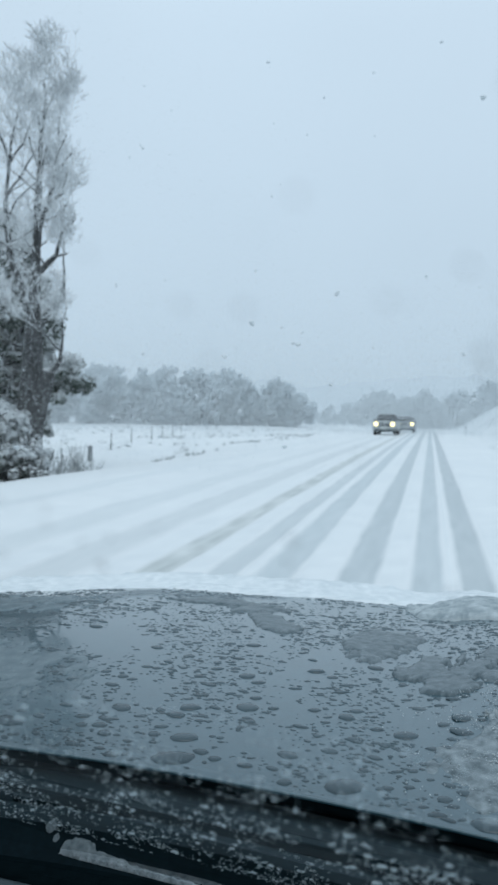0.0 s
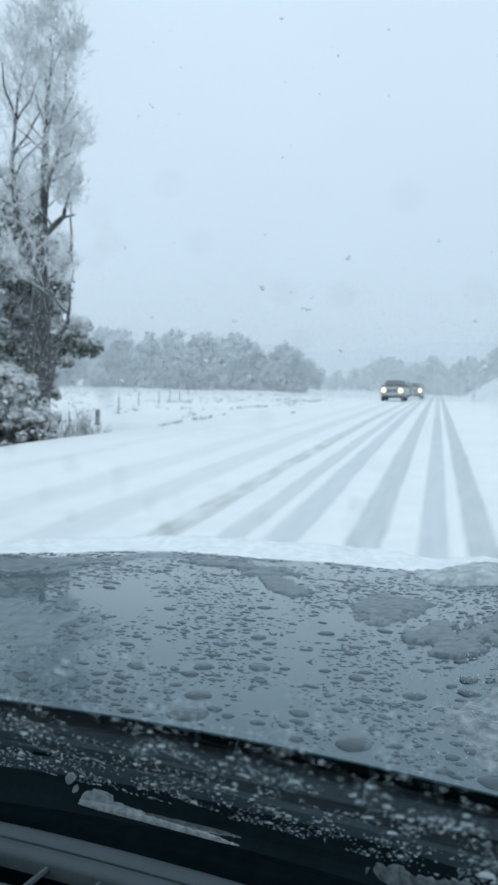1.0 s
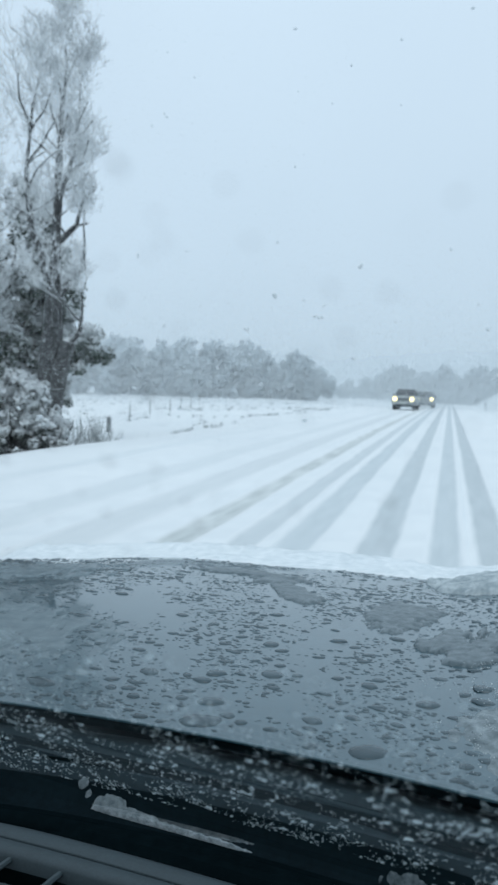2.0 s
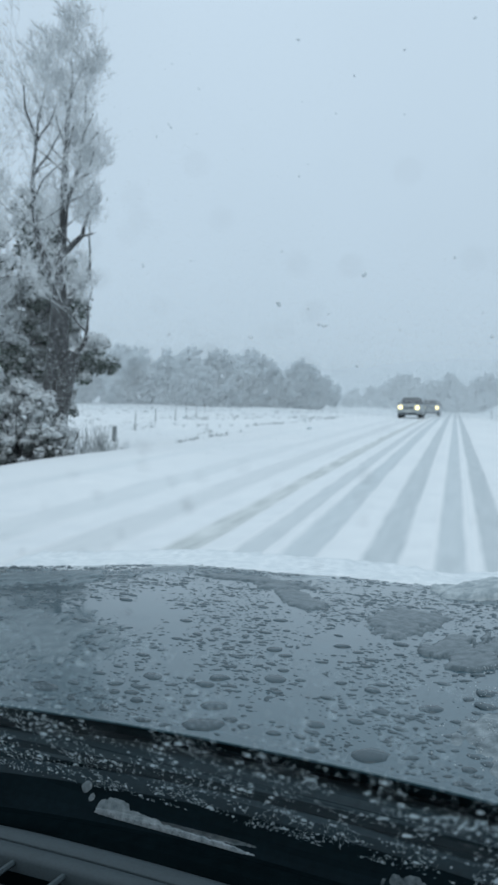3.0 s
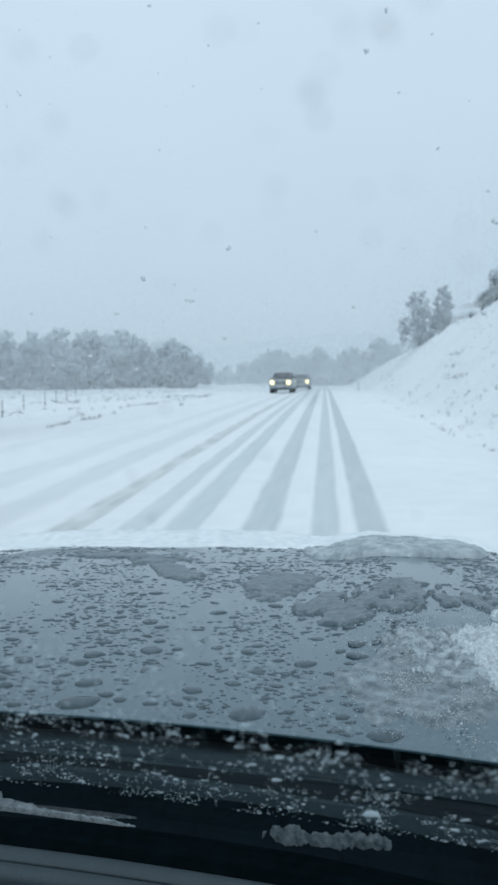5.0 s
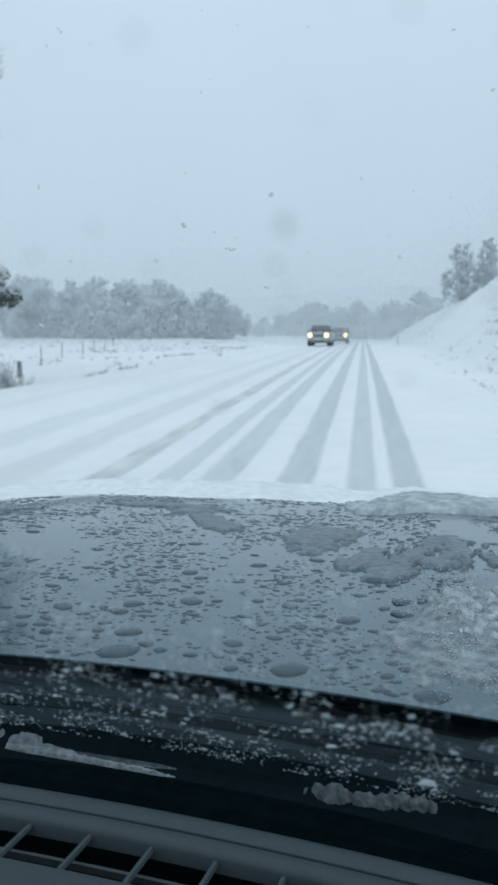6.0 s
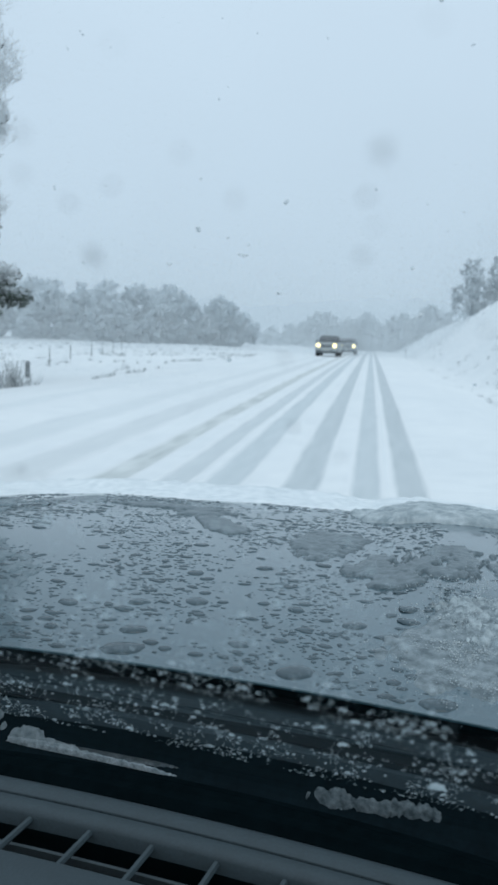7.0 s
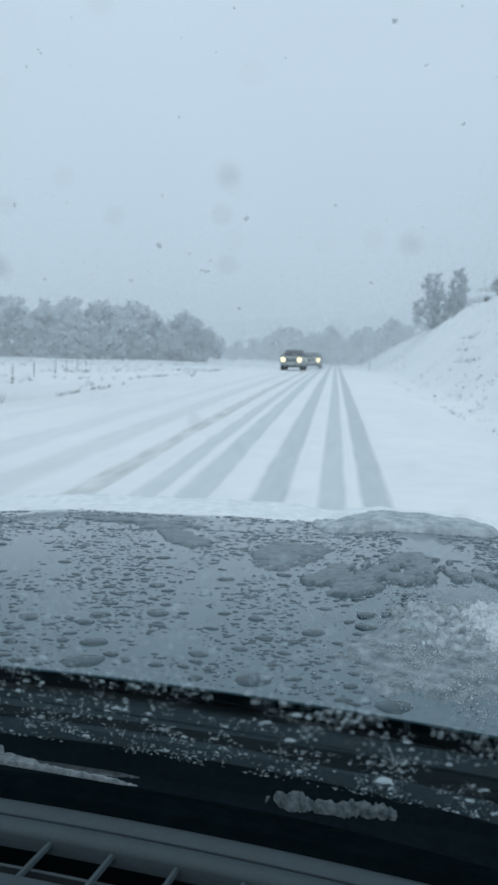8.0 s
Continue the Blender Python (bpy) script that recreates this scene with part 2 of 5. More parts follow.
        for k in range(n):
            self.f.append((top, i + k, i + (k + 1) % n))
            self.f.append((low, i + (rings - 2) * n + (k + 1) % n, i + (rings - 2) * n + k))

    def mesh(self, name, mat, smooth=False):
        me = bpy.data.meshes.new(name)
        me.from_pydata([tuple(p) for p in self.v], [], self.f)
        me.materials.append(mat)
        if smooth:
            me.polygons.foreach_set("use_smooth", [True] * len(me.polygons))
        me.update()
        if self.out:  # leaves take the soft shading of the crown that they belong to
            me.polygons.foreach_set("use_smooth", [True] * len(me.polygons))
            me.normals_split_custom_set_from_vertices(self.out)
        if self.lie:
            me.attributes.new("lie", "FLOAT", "POINT").data.foreach_set("value", self.lie)
        return me


def thing(name, label, category, group="", at=None):
    ob = tagged(new(name), label, category, group)
    if at is not None:
        ob.matrix_basis = at
    return ob


def part(name, shape, mat, parent, label="", smooth=False):
    ob = new(name, shape.mesh(name, mat, smooth))
    ob.parent = parent
    if label:
        tagged(ob, label)
    return ob


def single(name, shape, mat, label, category, kind="", group="", smooth=False):
    return tagged(new(name, shape.mesh(name, mat, smooth)), label, category, group, kind)


def smooth01(a, b, x):
    t = min(1.0, max(0.0, (x - a) / (b - a)))
    return t * t * (3 - 2 * t)


# ---- ground: one snow sheet with the road's ruts, the falling verge and the cut bank ----
TRACKS = ((-1.68, -1.45), (-1.31, -1.02), (-0.66, -0.38), (-0.10, 0.13), (0.26, 0.51))
CENTRE_TRACK = (-2.24, -1.97)
OLD_TRACKS = ((-3.10, -2.62), (-4.05, -3.55), (-5.65, -5.20))


def crest(y):
    """Height of the cut bank's crest along the road."""
    return 4.97 - 0.9 * smooth01(42, 80, y) - 0.7 * smooth01(75, 105, y) - 3.0 * smooth01(100, 180, y)


def ground_z(x, y, fine=True):
    z = 0.34 * (1 - math.exp(-max(0.0, y - 4.0) / 28))  # the road climbs gently ahead
    if x < -5.2:
        drop = 1.05 * smooth01(-5.2, -14.5, x) * (1 - 0.6 * smooth01(24, 40, y))
        z -= drop
        z += 0.72 * smooth01(45, 85, y) * smooth01(-6, -12, x)
    if x > 1.7:
        z -= 0.14 * smooth01(1.7, 2.8, x) * (1 - smooth01(3.0, 4.2, x))
        rise = smooth01(3.0, 9.5, x)
        z += crest(y) * (0.35 * rise + 0.65 * min(1.0, max(0.0, (x - 3.6) / 5.6)) ** 1.15)
    if fine:
        p = Vector((x, y, 0))
        z += 0.05 * noise.noise(p * 0.35) * (1 if abs(x + 0.6) > 3.4 else 0.15)
        z += 0.30 * noise.noise(p * 0.09 + Vector((3, 1, 0))) * smooth01(4.5, 8, x)
        z += 0.24 * noise.noise(p * 0.5 + Vector((7, 2, 0))) * smooth01(4.0, 6, x) * (1 - smooth01(100, 140, y))
        z += 0.18 * noise.noise(p * 0.13 + Vector((1, 9, 0))) * smooth01(-6, -9, x)
        for a, b in (CENTRE_TRACK, *TRACKS):
            if a - 0.06 < x < b + 0.06:
                z -= 0.028 * smooth01(a - 0.06, a + 0.02, x) * (1 - smooth01(b - 0.02, b + 0.06, x))
        if -5.0 < x < 1.4:
            z += 0.012 * noise.noise(Vector((x * 2.2, y * 0.5, 4)))
    return z


def stations():
    xs = [-1500, -700, -350, -200, -130, -95, -75, -60, -50, -42]
    xs += list(np.arange(-36, -14, 1.1)) + list(np.arange(-14, -5.6, 0.5))
    mid = set(np.round(np.arange(-5.6, 2.01, 0.12), 3))
    for a, b in (CENTRE_TRACK, *TRACKS):
        mid |= {round(v, 3) for v in (a - 0.06, a - 0.02, a + 0.03, b - 0.03, b + 0.02, b + 0.06)}
    xs += sorted(mid) + list(np.arange(2.2, 14, 0.35)) + [15, 17, 20, 25, 32, 42, 60, 95, 160, 300, 700, 1500]
    ys = [-1500, -600, -250, -120, -70, -45] + list(np.arange(-30, 4, 1.5)) + list(np.arange(4, 30, 0.45)) + list(np.arange(30, 70, 1.0))
    ys += list(np.arange(70, 130, 2.5)) + [135, 145, 160, 180, 210, 260, 340, 480, 700, 1100, 1800]
    return xs, ys


GX, GY = stations()
g = Shape()
g.sheet([[(x, y, ground_z(x, y)) for x in GX] for y in GY])
single("ground", g, SNOW, "snow-covered verge, field and road in one white sheet", "ground", "structure", smooth=True)


def strip(a, b, mat, label, seed, lift=0.006):
    """A wheel track pressed into the snow: a ribbon that ends in ragged edges."""
    s, rows, across, y = Shape(), [], [], -28.0
    wide = (b - a) / 2 + 0.07
    mid = (a + b) / 2
    while y < 230:
        drift = 0.008 * noise.noise(Vector((seed, y * 0.11, 0)))
        row = []
        for k in range(9):
            u = k / 4 - 1
            x = mid + drift + u * wide
            row.append((x, y, ground_z(x, y) + lift - (0.010 if k in (0, 8) else 0)))
            across.append(abs(u) * wide / (wide - 0.07))
        rows.append(row)
        y += 0.3 if y < 25 else 1.0 if y < 70 else 3.0
    s.sheet(rows)
    ob = single("wheel_track", s, mat, label, "tyre track", "structure", smooth=True)
    ob.data.attributes.new("across", "FLOAT", "POINT").data.foreach_set("value", across)
    return ob


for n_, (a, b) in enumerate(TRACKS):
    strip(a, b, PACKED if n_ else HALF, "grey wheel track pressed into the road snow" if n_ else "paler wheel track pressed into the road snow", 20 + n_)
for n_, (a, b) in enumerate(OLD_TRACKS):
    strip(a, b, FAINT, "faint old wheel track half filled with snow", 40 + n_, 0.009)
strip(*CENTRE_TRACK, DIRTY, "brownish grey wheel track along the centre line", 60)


# ---- trees ----
def bough(wood, fine, tips, p, d, length, r, depth, rnd, reach=9.0):
    """A limb that bends, tapers and forks, with thinner limbs along it; thin wood goes to the shape fine."""
    n = 5 if depth > 1 else 3
    side = rnd.uniform(0, 6.3)
    for k in range(n):
        bend = 0.20 if depth > 2 else 0.30
        d = (d + Vector((rnd.uniform(-1, 1), rnd.uniform(-1, 1), rnd.uniform(-0.7, 0.9))) * bend + Vector((0, 0, 0.07))).normalized()
        if p.x + d.x * length / n > reach + 0.9 * noise.noise(p * 0.8):  # broken off on the side of the road
            return
        q = p + d * (length / n)
        r2 = max(0.006, r * (0.90 if depth > 2 else 0.84))
        (wood if r > 0.022 else fine).tube(p, q, r, r2, 8 if r > 0.1 else 5 if r > 0.03 else 3, cap=False)
        p, r = q, r2
        if depth > 0 and (k >= 2 or (depth < 4 and k >= 1)):
            for _ in range(2 if depth < 3 else 1):
                side += 2.4 + rnd.uniform(-0.5, 0.5)
                w = Vector((math.cos(side), math.sin(side), rnd.uniform(-0.1, 0.7))).normalized()
                bough(wood, fine, tips, p, (d * 0.55 + w * 0.6).normalized(), length * rnd.uniform(0.42, 0.66), r * rnd.uniform(0.40, 0.62), depth - 1, rnd, reach)
    if depth == 0:
        tips.append((p, d))
    else:
        bough(wood, fine, tips, p, d, length * 0.6, r * 0.9, depth - 1, rnd, reach)


def bare_tree(at, seed, limbs, label, reach=9.0):
    """A leafless tree: limbs as paths of (x, y, z, radius), with forking branches and rimed twigs along them."""
    rnd = random.Random(seed)
    tree = thing("bare_tree", label, "tree", "bare roadside trees", at)
    wood, fine, tips = Shape(), Shape(), []
    for path, twiggy in limbs:
        pts = [Vector(p[:3]) for p in path]
        for k in range(len(path) - 1):
            steps = 3
            for j in range(steps):
                a, b = (pts[k].lerp(pts[k + 1], (j + d) / steps) for d in (0, 1))
                ra, rb = (path[k][3] + (path[k + 1][3] - path[k][3]) * (j + d) / steps for d in (0, 1))
                sway = Vector((rnd.uniform(-1, 1), rnd.uniform(-1, 1), 0)) * 0.02
                wood.tube(a, b + sway, ra * 1.35, rb * 1.35, 9 if ra > 0.08 else 6, j == steps - 1)
            d = (pts[k + 1] - pts[k])
            for _ in range(int(d.length * twiggy[k] * 0.44 + rnd.random())):
                p = pts[k].lerp(pts[k + 1], rnd.random())
                w = rnd.uniform(0, 6.3)
                side = (Vector((math.cos(w), math.sin(w), rnd.uniform(-0.2, 0.6))) + d.normalized() * 0.35).normalized()
                bough(wood, fine, tips, p, side, rnd.uniform(1.1, 2.6), rnd.uniform(0.028, 0.055), 2, rnd, reach)
        if twiggy[-1] > 1:
            bough(wood, fine, tips, pts[-1], (pts[-1] - pts[-2]).normalized(), 1.4, path[-1][3], 3, rnd, reach)
    for p, d in tips:  # sprays of rimed twigs
        for _ in range(3):
            w = (d + Vector((rnd.uniform(-1, 1), rnd.uniform(-1, 1), rnd.uniform(-0.5, 0.8))) * 0.9).normalized()
            f = p + w * rnd.uniform(0.08, 0.24)
            fine.tube(p, f, 0.012, 0.009, 3, cap=False)
            w = (w + Vector((rnd.uniform(-1, 1), rnd.uniform(-1, 1), rnd.uniform(-0.4, 0.6))) * 0.7).normalized()
            fine.tube(f, f + w * rnd.uniform(0.06, 0.16), 0.008, 0.005, 3, cap=False)
    part("trunk", wood, BARK, tree, "dark trunk and limbs with snow on the upper sides")
    part("crown", fine, TWIG, tree, "rimed leafless twigs")
    return tree


def leaf_quat(rnd, c, centre, flat=0.5):
    out = (c - centre).normalized() + Vector((rnd.uniform(-1, 1), rnd.uniform(-1, 1), rnd.uniform(-1, 1))) * 0.6 + Vector((0, 0, flat))
    return out.normalized().to_track_quat("Z", "Y") @ Euler((0, 0, rnd.uniform(0, 6.3))).to_quaternion()


def leafy(crown, rnd, clumps, count, size, flat=0.5, broad=0.0):
    """Fills the clumps (centre, radius, squash, centre and radius of their mass) with leaves, thicker towards their outside."""
    total = sum(k[1] * k[1] for k in clumps)
    for c, r, s, mid, wide in clumps:
        high = (c.z - mid.z) / wide
        for _ in range(int(count * r * r / total)):
            v = Vector((rnd.gauss(0, 1), rnd.gauss(0, 1), rnd.gauss(0, 1))).normalized() * r * rnd.random() ** 0.38
            v.z *= s
            out = v / r * (0.9 - 0.4 * broad) + (c + v - mid) / wide * (0.8 + 0.4 * broad) + Vector((rnd.uniform(-0.2, 0.2), rnd.uniform(-0.2, 0.2), 0.3))
            crown.leaf(c + v, size * rnd.uniform(0.6, 1.35), leaf_quat(rnd, c + v, c, flat), (0.6 - 0.35 * broad) * v.z / (r * s) + (0.55 + 0.3 * broad) * high, out.normalized())


def evergreen(at, seed, masses, count, size, label, mat, name="evergreen_oak", group="", trunk=0.2, lean=(0.1, 0), per=1.0, bark=BARK):
    """A broad tree: limbs that reach into the masses, and masses broken into clumps of leaves."""
    rnd = random.Random(seed)
    tree = thing(name, label, "tree", group, at)
    wood, crown, clumps = Shape(), Shape(), []
    fork = Vector((lean[0] * 2, lean[1] * 2, masses[0][0][2] * 0.35))
    wood.tube((0, 0, -0.4), fork * 0.5, trunk * 1.2, trunk, 8, False)
    wood.tube(fork * 0.5, fork, trunk, trunk * 0.8, 8, False)
    for c, r in masses:
        c = Vector(c)
        m = fork.lerp(c, 0.5) + Vector((rnd.uniform(-0.3, 0.3), rnd.uniform(-0.3, 0.3), 0.2))
        wood.tube(fork, m, trunk * 0.6, trunk * 0.4, 6, False)
        wood.tube(m, c, trunk * 0.4, trunk * 0.15, 5, False)
        for _ in range(int(per * 26 * r ** 1.3) + 3):
            v = Vector((rnd.gauss(0, 1), rnd.gauss(0, 1), rnd.gauss(0, 0.9))).normalized() * r * rnd.uniform(0.45, 1.0)
            k = (0.12 + 0.22 * r) * rnd.uniform(0.55, 1.1)
            clumps.append((c + v, k, 1.0, c, r))
            wood.tube(c, c + v * 0.9, trunk * 0.10, trunk * 0.04, 3, False)
    leafy(crown, rnd, clumps, count, size, broad=0.0 if bark is BARK else 1.0)
    part("trunk", wood, bark, tree, "dark forked trunk" if bark is BARK else "forked trunk, rime and painted haze in its grey")
    part("crown", crown, mat, tree)
    return tree


def shrub(at, seed, masses, count, size, label, mat=SHRUB, stems=9, name="shrub", height=1.0):
    rnd = random.Random(seed)
    bush = thing(name, label, "shrub", "", at)
    wood, crown, clumps = Shape(), Shape(), []
    for c, r in masses:
        c = Vector(c)
        for _ in range(stems):
            top = c + Vector((rnd.uniform(-r, r), rnd.uniform(-r, r), rnd.uniform(-0.2, r * 0.5)))
            foot = Vector((c.x + rnd.uniform(-0.5, 0.5) * r, c.y + rnd.uniform(-0.5, 0.5) * r, -0.2))
            mid = foot.lerp(top, 0.5) + Vector((rnd.uniform(-0.15, 0.15), rnd.uniform(-0.15, 0.15), 0.1))
            wood.tube((0, 0, -0.3), foot, 0.04, 0.035, 5, False)
            wood.tube(foot, mid, 0.035, 0.025, 5, False)
            wood.tube(mid, top, 0.025, 0.01, 4, False)
        for _ in range(int(60 * r ** 1.2) + 4):
            v = Vector((rnd.gauss(0, 1), rnd.gauss(0, 1), rnd.gauss(0, 1))).normalized() * r * rnd.uniform(0.5, 1.0)
            clumps.append((c + v, (0.10 + 0.12 * r) * rnd.uniform(0.6, 1.2), 1.0, c, r))
    leafy(crown, rnd, clumps, count, size, 0.7)
    part("stems", wood, BARK, bush)
    part("crown", crown, mat, bush, "leaves bowed under clumps of snow")
    return bush


def set_at(x, y, turn=0.0, scale=1.0):
    return Matrix.LocRotScale((x, y, ground_z(x, y)), Euler((0, 0, turn)), (scale, scale, scale))


bare_tree(set_at(-11.3, 19.8, 0, 0.80), 5, (
    (((-0.15, 0, -0.4, 0.44), (0.0, 0, 2.0, 0.36), (0.15, 0.05, 5.2, 0.26), (0.2, 0, 7.2, 0.15), (0.25, 0.1, 9.2, 0.11), (0.4, 0, 12.0, 0.06), (0.55, 0.1, 13.6, 0.03)), (0, 0, 2, 4, 5, 6)),
    (((0.1, -0.1, 1.0, 0.26), (0.6, -0.2, 3.0, 0.22), (0.9, -0.2, 4.0, 0.20)), (0, 1)),
    (((0.9, -0.2, 3.9, 0.09), (1.3, -0.2, 4.3, 0.06), (1.35, -0.1, 4.9, 0.04)), (2, 3)),
    (((0.15, 0, 5.4, 0.13), (0.75, 0.1, 6.2, 0.10), (1.25, 0.1, 6.6, 0.08), (1.3, 0.1, 7.3, 0.04)), (1, 3, 5)),
    (((0.2, 0, 7.4, 0.10), (0.55, 0.3, 7.9, 0.08), (0.9, 0.3, 8.2, 0.06), (1.1, 0.4, 9.2, 0.03)), (3, 4, 5)),
    (((0.2, 0, 6.0, 0.12), (-0.6, -0.3, 8.0, 0.09), (-0.8, -0.3, 10.0, 0.06), (-0.6, -0.2, 12.4, 0.03)), (2, 4, 5)),
    (((0.25, 0, 9.0, 0.07), (0.8, 0.2, 10.6, 0.05), (1.0, 0.2, 12.2, 0.03)), (4, 4)),
), "tall leafless tree with dark broken-limbed trunk and rime-white twigs", 1.75)
bare_tree(set_at(-16.29, 21.27, 0, 0.9), 11, (
    (((0, 0, -0.4, 0.30), (-0.45, 0, 2.0, 0.24), (-0.6, 0.1, 4.5, 0.19), (-0.3, 0.1, 7.0, 0.14), (-0.2, 0, 9.5, 0.08), (0.1, 0, 11.5, 0.04)), (0, 1, 4, 5, 6)),
    (((0.1, 0, 0.2, 0.17), (0.6, -0.2, 3.0, 0.13), (1.4, -0.2, 5.4, 0.09), (1.8, -0.2, 7.4, 0.05)), (0, 3, 5)),
    (((-0.2, 0, 0.4, 0.17), (-1.2, 0.1, 3.0, 0.13), (-1.8, 0, 5.5, 0.09), (-2.0, 0, 8.2, 0.05)), (0, 3, 5)),
    (((-0.5, 0, 5.5, 0.10), (0.6, 0.2, 7.6, 0.07), (0.9, 0.2, 9.8, 0.04)), (4, 5)),
    (((-0.55, 0, 5.0, 0.10), (-1.4, -0.3, 7.4, 0.07), (-1.5, -0.3, 9.8, 0.04)), (4, 5)),
), "leafless roadside tree with several leaning snowy stems")
evergreen(set_at(-15.85, 24.85, 0, 1.1), 3,
          (((-0.6, 0.3, 4.2), 1.5), ((-1.3, 0, 6.0), 1.05), ((-1.0, 0, 7.5), 0.62), ((1.5, -0.2, 5.0), 1.25), ((0.9, 0.2, 6.0), 1.0), ((2.6, 0, 3.4), 1.0), ((-2.4, 0.5, 3.9), 1.2), ((0.7, -0.6, 3.4), 1.3), ((2.1, -0.3, 2.5), 0.9), ((-1.2, -0.5, 2.6), 1.1), ((0.9, -0.7, 1.7), 0.9), ((-0.6, -0.6, 1.5), 1.0), ((1.9, -0.5, 1.6), 0.6), ((0.9, 0, 7.3), 0.85), ((0.5, 0.1, 8.2), 0.65), ((1.7, 0, 6.2), 0.7)),
          62000, 0.075, "broad dark evergreen oak dusted and clumped with snow", LEAF, trunk=0.2)
evergreen(set_at(-16.39, 24.67), 8, (((0, 0, 3.4), 1.5), ((-1.5, 0.3, 4.0), 1.3), ((1.3, 0, 2.9), 1.2), ((0.2, 0, 2.0), 1.3)), 14000, 0.10, "smaller snow-dusted evergreen behind the shrubs", LEAF, trunk=0.16)
shrub(set_at(-12.2, 18.21), 4, (((-0.6, 0, 2.0), 1.15), ((0.7, 0.1, 1.45), 0.95), ((-1.7, 0.2, 1.8), 1.1), ((1.7, 0.2, 0.9), 0.65), ((-0.4, -0.2, 1.0), 1.0), ((-1.6, -0.1, 0.9), 0.9), ((0.8, -0.2, 0.6), 0.8), ((-0.6, -0.5, 0.4), 0.9), ((-1.8, -0.4, 0.3), 0.8), ((1.9, 0, 0.4), 0.55)), 46000, 0.068, "dense roadside shrub bowed under heavy snow")
shrub(set_at(-15.68, 17.7), 14, (((0, 0, 1.4), 1.2), ((-1.2, 0, 1.0), 1.0), ((1.0, 0.2, 0.9), 0.8), ((0, 0, 0.6), 1.0)), 14000, 0.075, "low shrub half buried in snow below the trees")


def thicket(at, seed, label, n, w, h):
    """Bare suckers and dry stalks that stand out of the snow."""
    rnd, s = random.Random(seed), Shape()
    for _ in range(n):
        x, y = rnd.gauss(0, w * 0.4), rnd.gauss(0, 0.4)
        p, d = Vector((x, y, -0.1)), Vector((rnd.uniform(-0.4, 0.4), rnd.uniform(-0.4, 0.4), 1)).normalized()
        hh = h * rnd.uniform(0.4, 1.0) * max(0.3, 1 - abs(x) / w)
        for k in range(3):
            q = p + d * hh / 3
            s.tube(p, q, 0.012 - 0.003 * k, 0.009 - 0.003 * k, 3, False)
            if k:
                w2 = (d + Vector((rnd.uniform(-1, 1), rnd.uniform(-1, 1), 0.3)) * 0.7).normalized()
                s.tube(p, p + w2 * hh * 0.25, 0.006, 0.004, 3, False)
            p, d = q, (d + Vector((rnd.uniform(-1, 1), rnd.uniform(-1, 1), 0)) * 0.25).normalized()
    ob = single("brush", s, GRASS, label, "brush", "stuff")
    ob.matrix_basis = at
    return ob


thicket(set_at(-10.46, 21.02), 31, "thin bare brush sticking out of the verge snow", 130, 1.3, 1.4)
thicket(set_at(-11.09, 19.78), 32, "dry snowy stalks beside the shrub", 70, 1.0, 0.9)

# the wood across the field: rimed crowns with haze in their colour, in a few builds, each copied
rnd = random.Random(77)
FAR_SETS = (
    (((0, 0, 3.4), 1.9), ((-1.5, 0.2, 2.6), 1.5), ((1.6, 0, 2.6), 1.6), ((0.5, 0, 4.8), 1.1), ((-1.2, 0, 1.1), 1.3), ((1.0, 0, 1.0), 1.3)),
    (((0, 0, 2.8), 1.7), ((1.2, 0, 3.7), 1.2), ((-1.4, 0, 2.0), 1.4), ((0.2, 0.2, 4.4), 0.8), ((1.9, 0, 1.5), 1.2), ((-0.3, 0, 1.0), 1.4)),
    (((0, 0, 2.4), 1.8), ((-1.8, 0, 1.4), 1.4), ((1.7, 0, 1.5), 1.4), ((-0.3, 0, 3.6), 1.2), ((0.4, 0, 0.9), 1.4)),
)
protos = [evergreen(set_at(*p), 90 + i, FAR_SETS[i], 15000, 0.11, "rimed broadleaf tree at the field's far edge, paled with painted haze", HAZED_RIME, "field_tree", "wood across the field", 0.22, per=0.8, bark=HAZED_BARK)
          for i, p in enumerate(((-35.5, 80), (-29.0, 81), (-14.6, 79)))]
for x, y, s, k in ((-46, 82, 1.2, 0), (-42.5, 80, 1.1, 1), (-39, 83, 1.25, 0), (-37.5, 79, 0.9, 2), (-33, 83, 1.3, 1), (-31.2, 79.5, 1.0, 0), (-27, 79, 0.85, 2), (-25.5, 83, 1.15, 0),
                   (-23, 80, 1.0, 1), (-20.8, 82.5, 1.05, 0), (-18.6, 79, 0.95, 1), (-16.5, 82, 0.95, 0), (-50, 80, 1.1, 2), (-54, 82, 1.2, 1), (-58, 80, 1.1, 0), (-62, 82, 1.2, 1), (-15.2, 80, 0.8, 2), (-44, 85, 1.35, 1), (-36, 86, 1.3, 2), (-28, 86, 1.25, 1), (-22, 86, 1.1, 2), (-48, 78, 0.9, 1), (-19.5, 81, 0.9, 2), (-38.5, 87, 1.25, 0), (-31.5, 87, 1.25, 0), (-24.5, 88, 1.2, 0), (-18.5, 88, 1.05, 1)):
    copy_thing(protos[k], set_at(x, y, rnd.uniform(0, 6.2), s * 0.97))

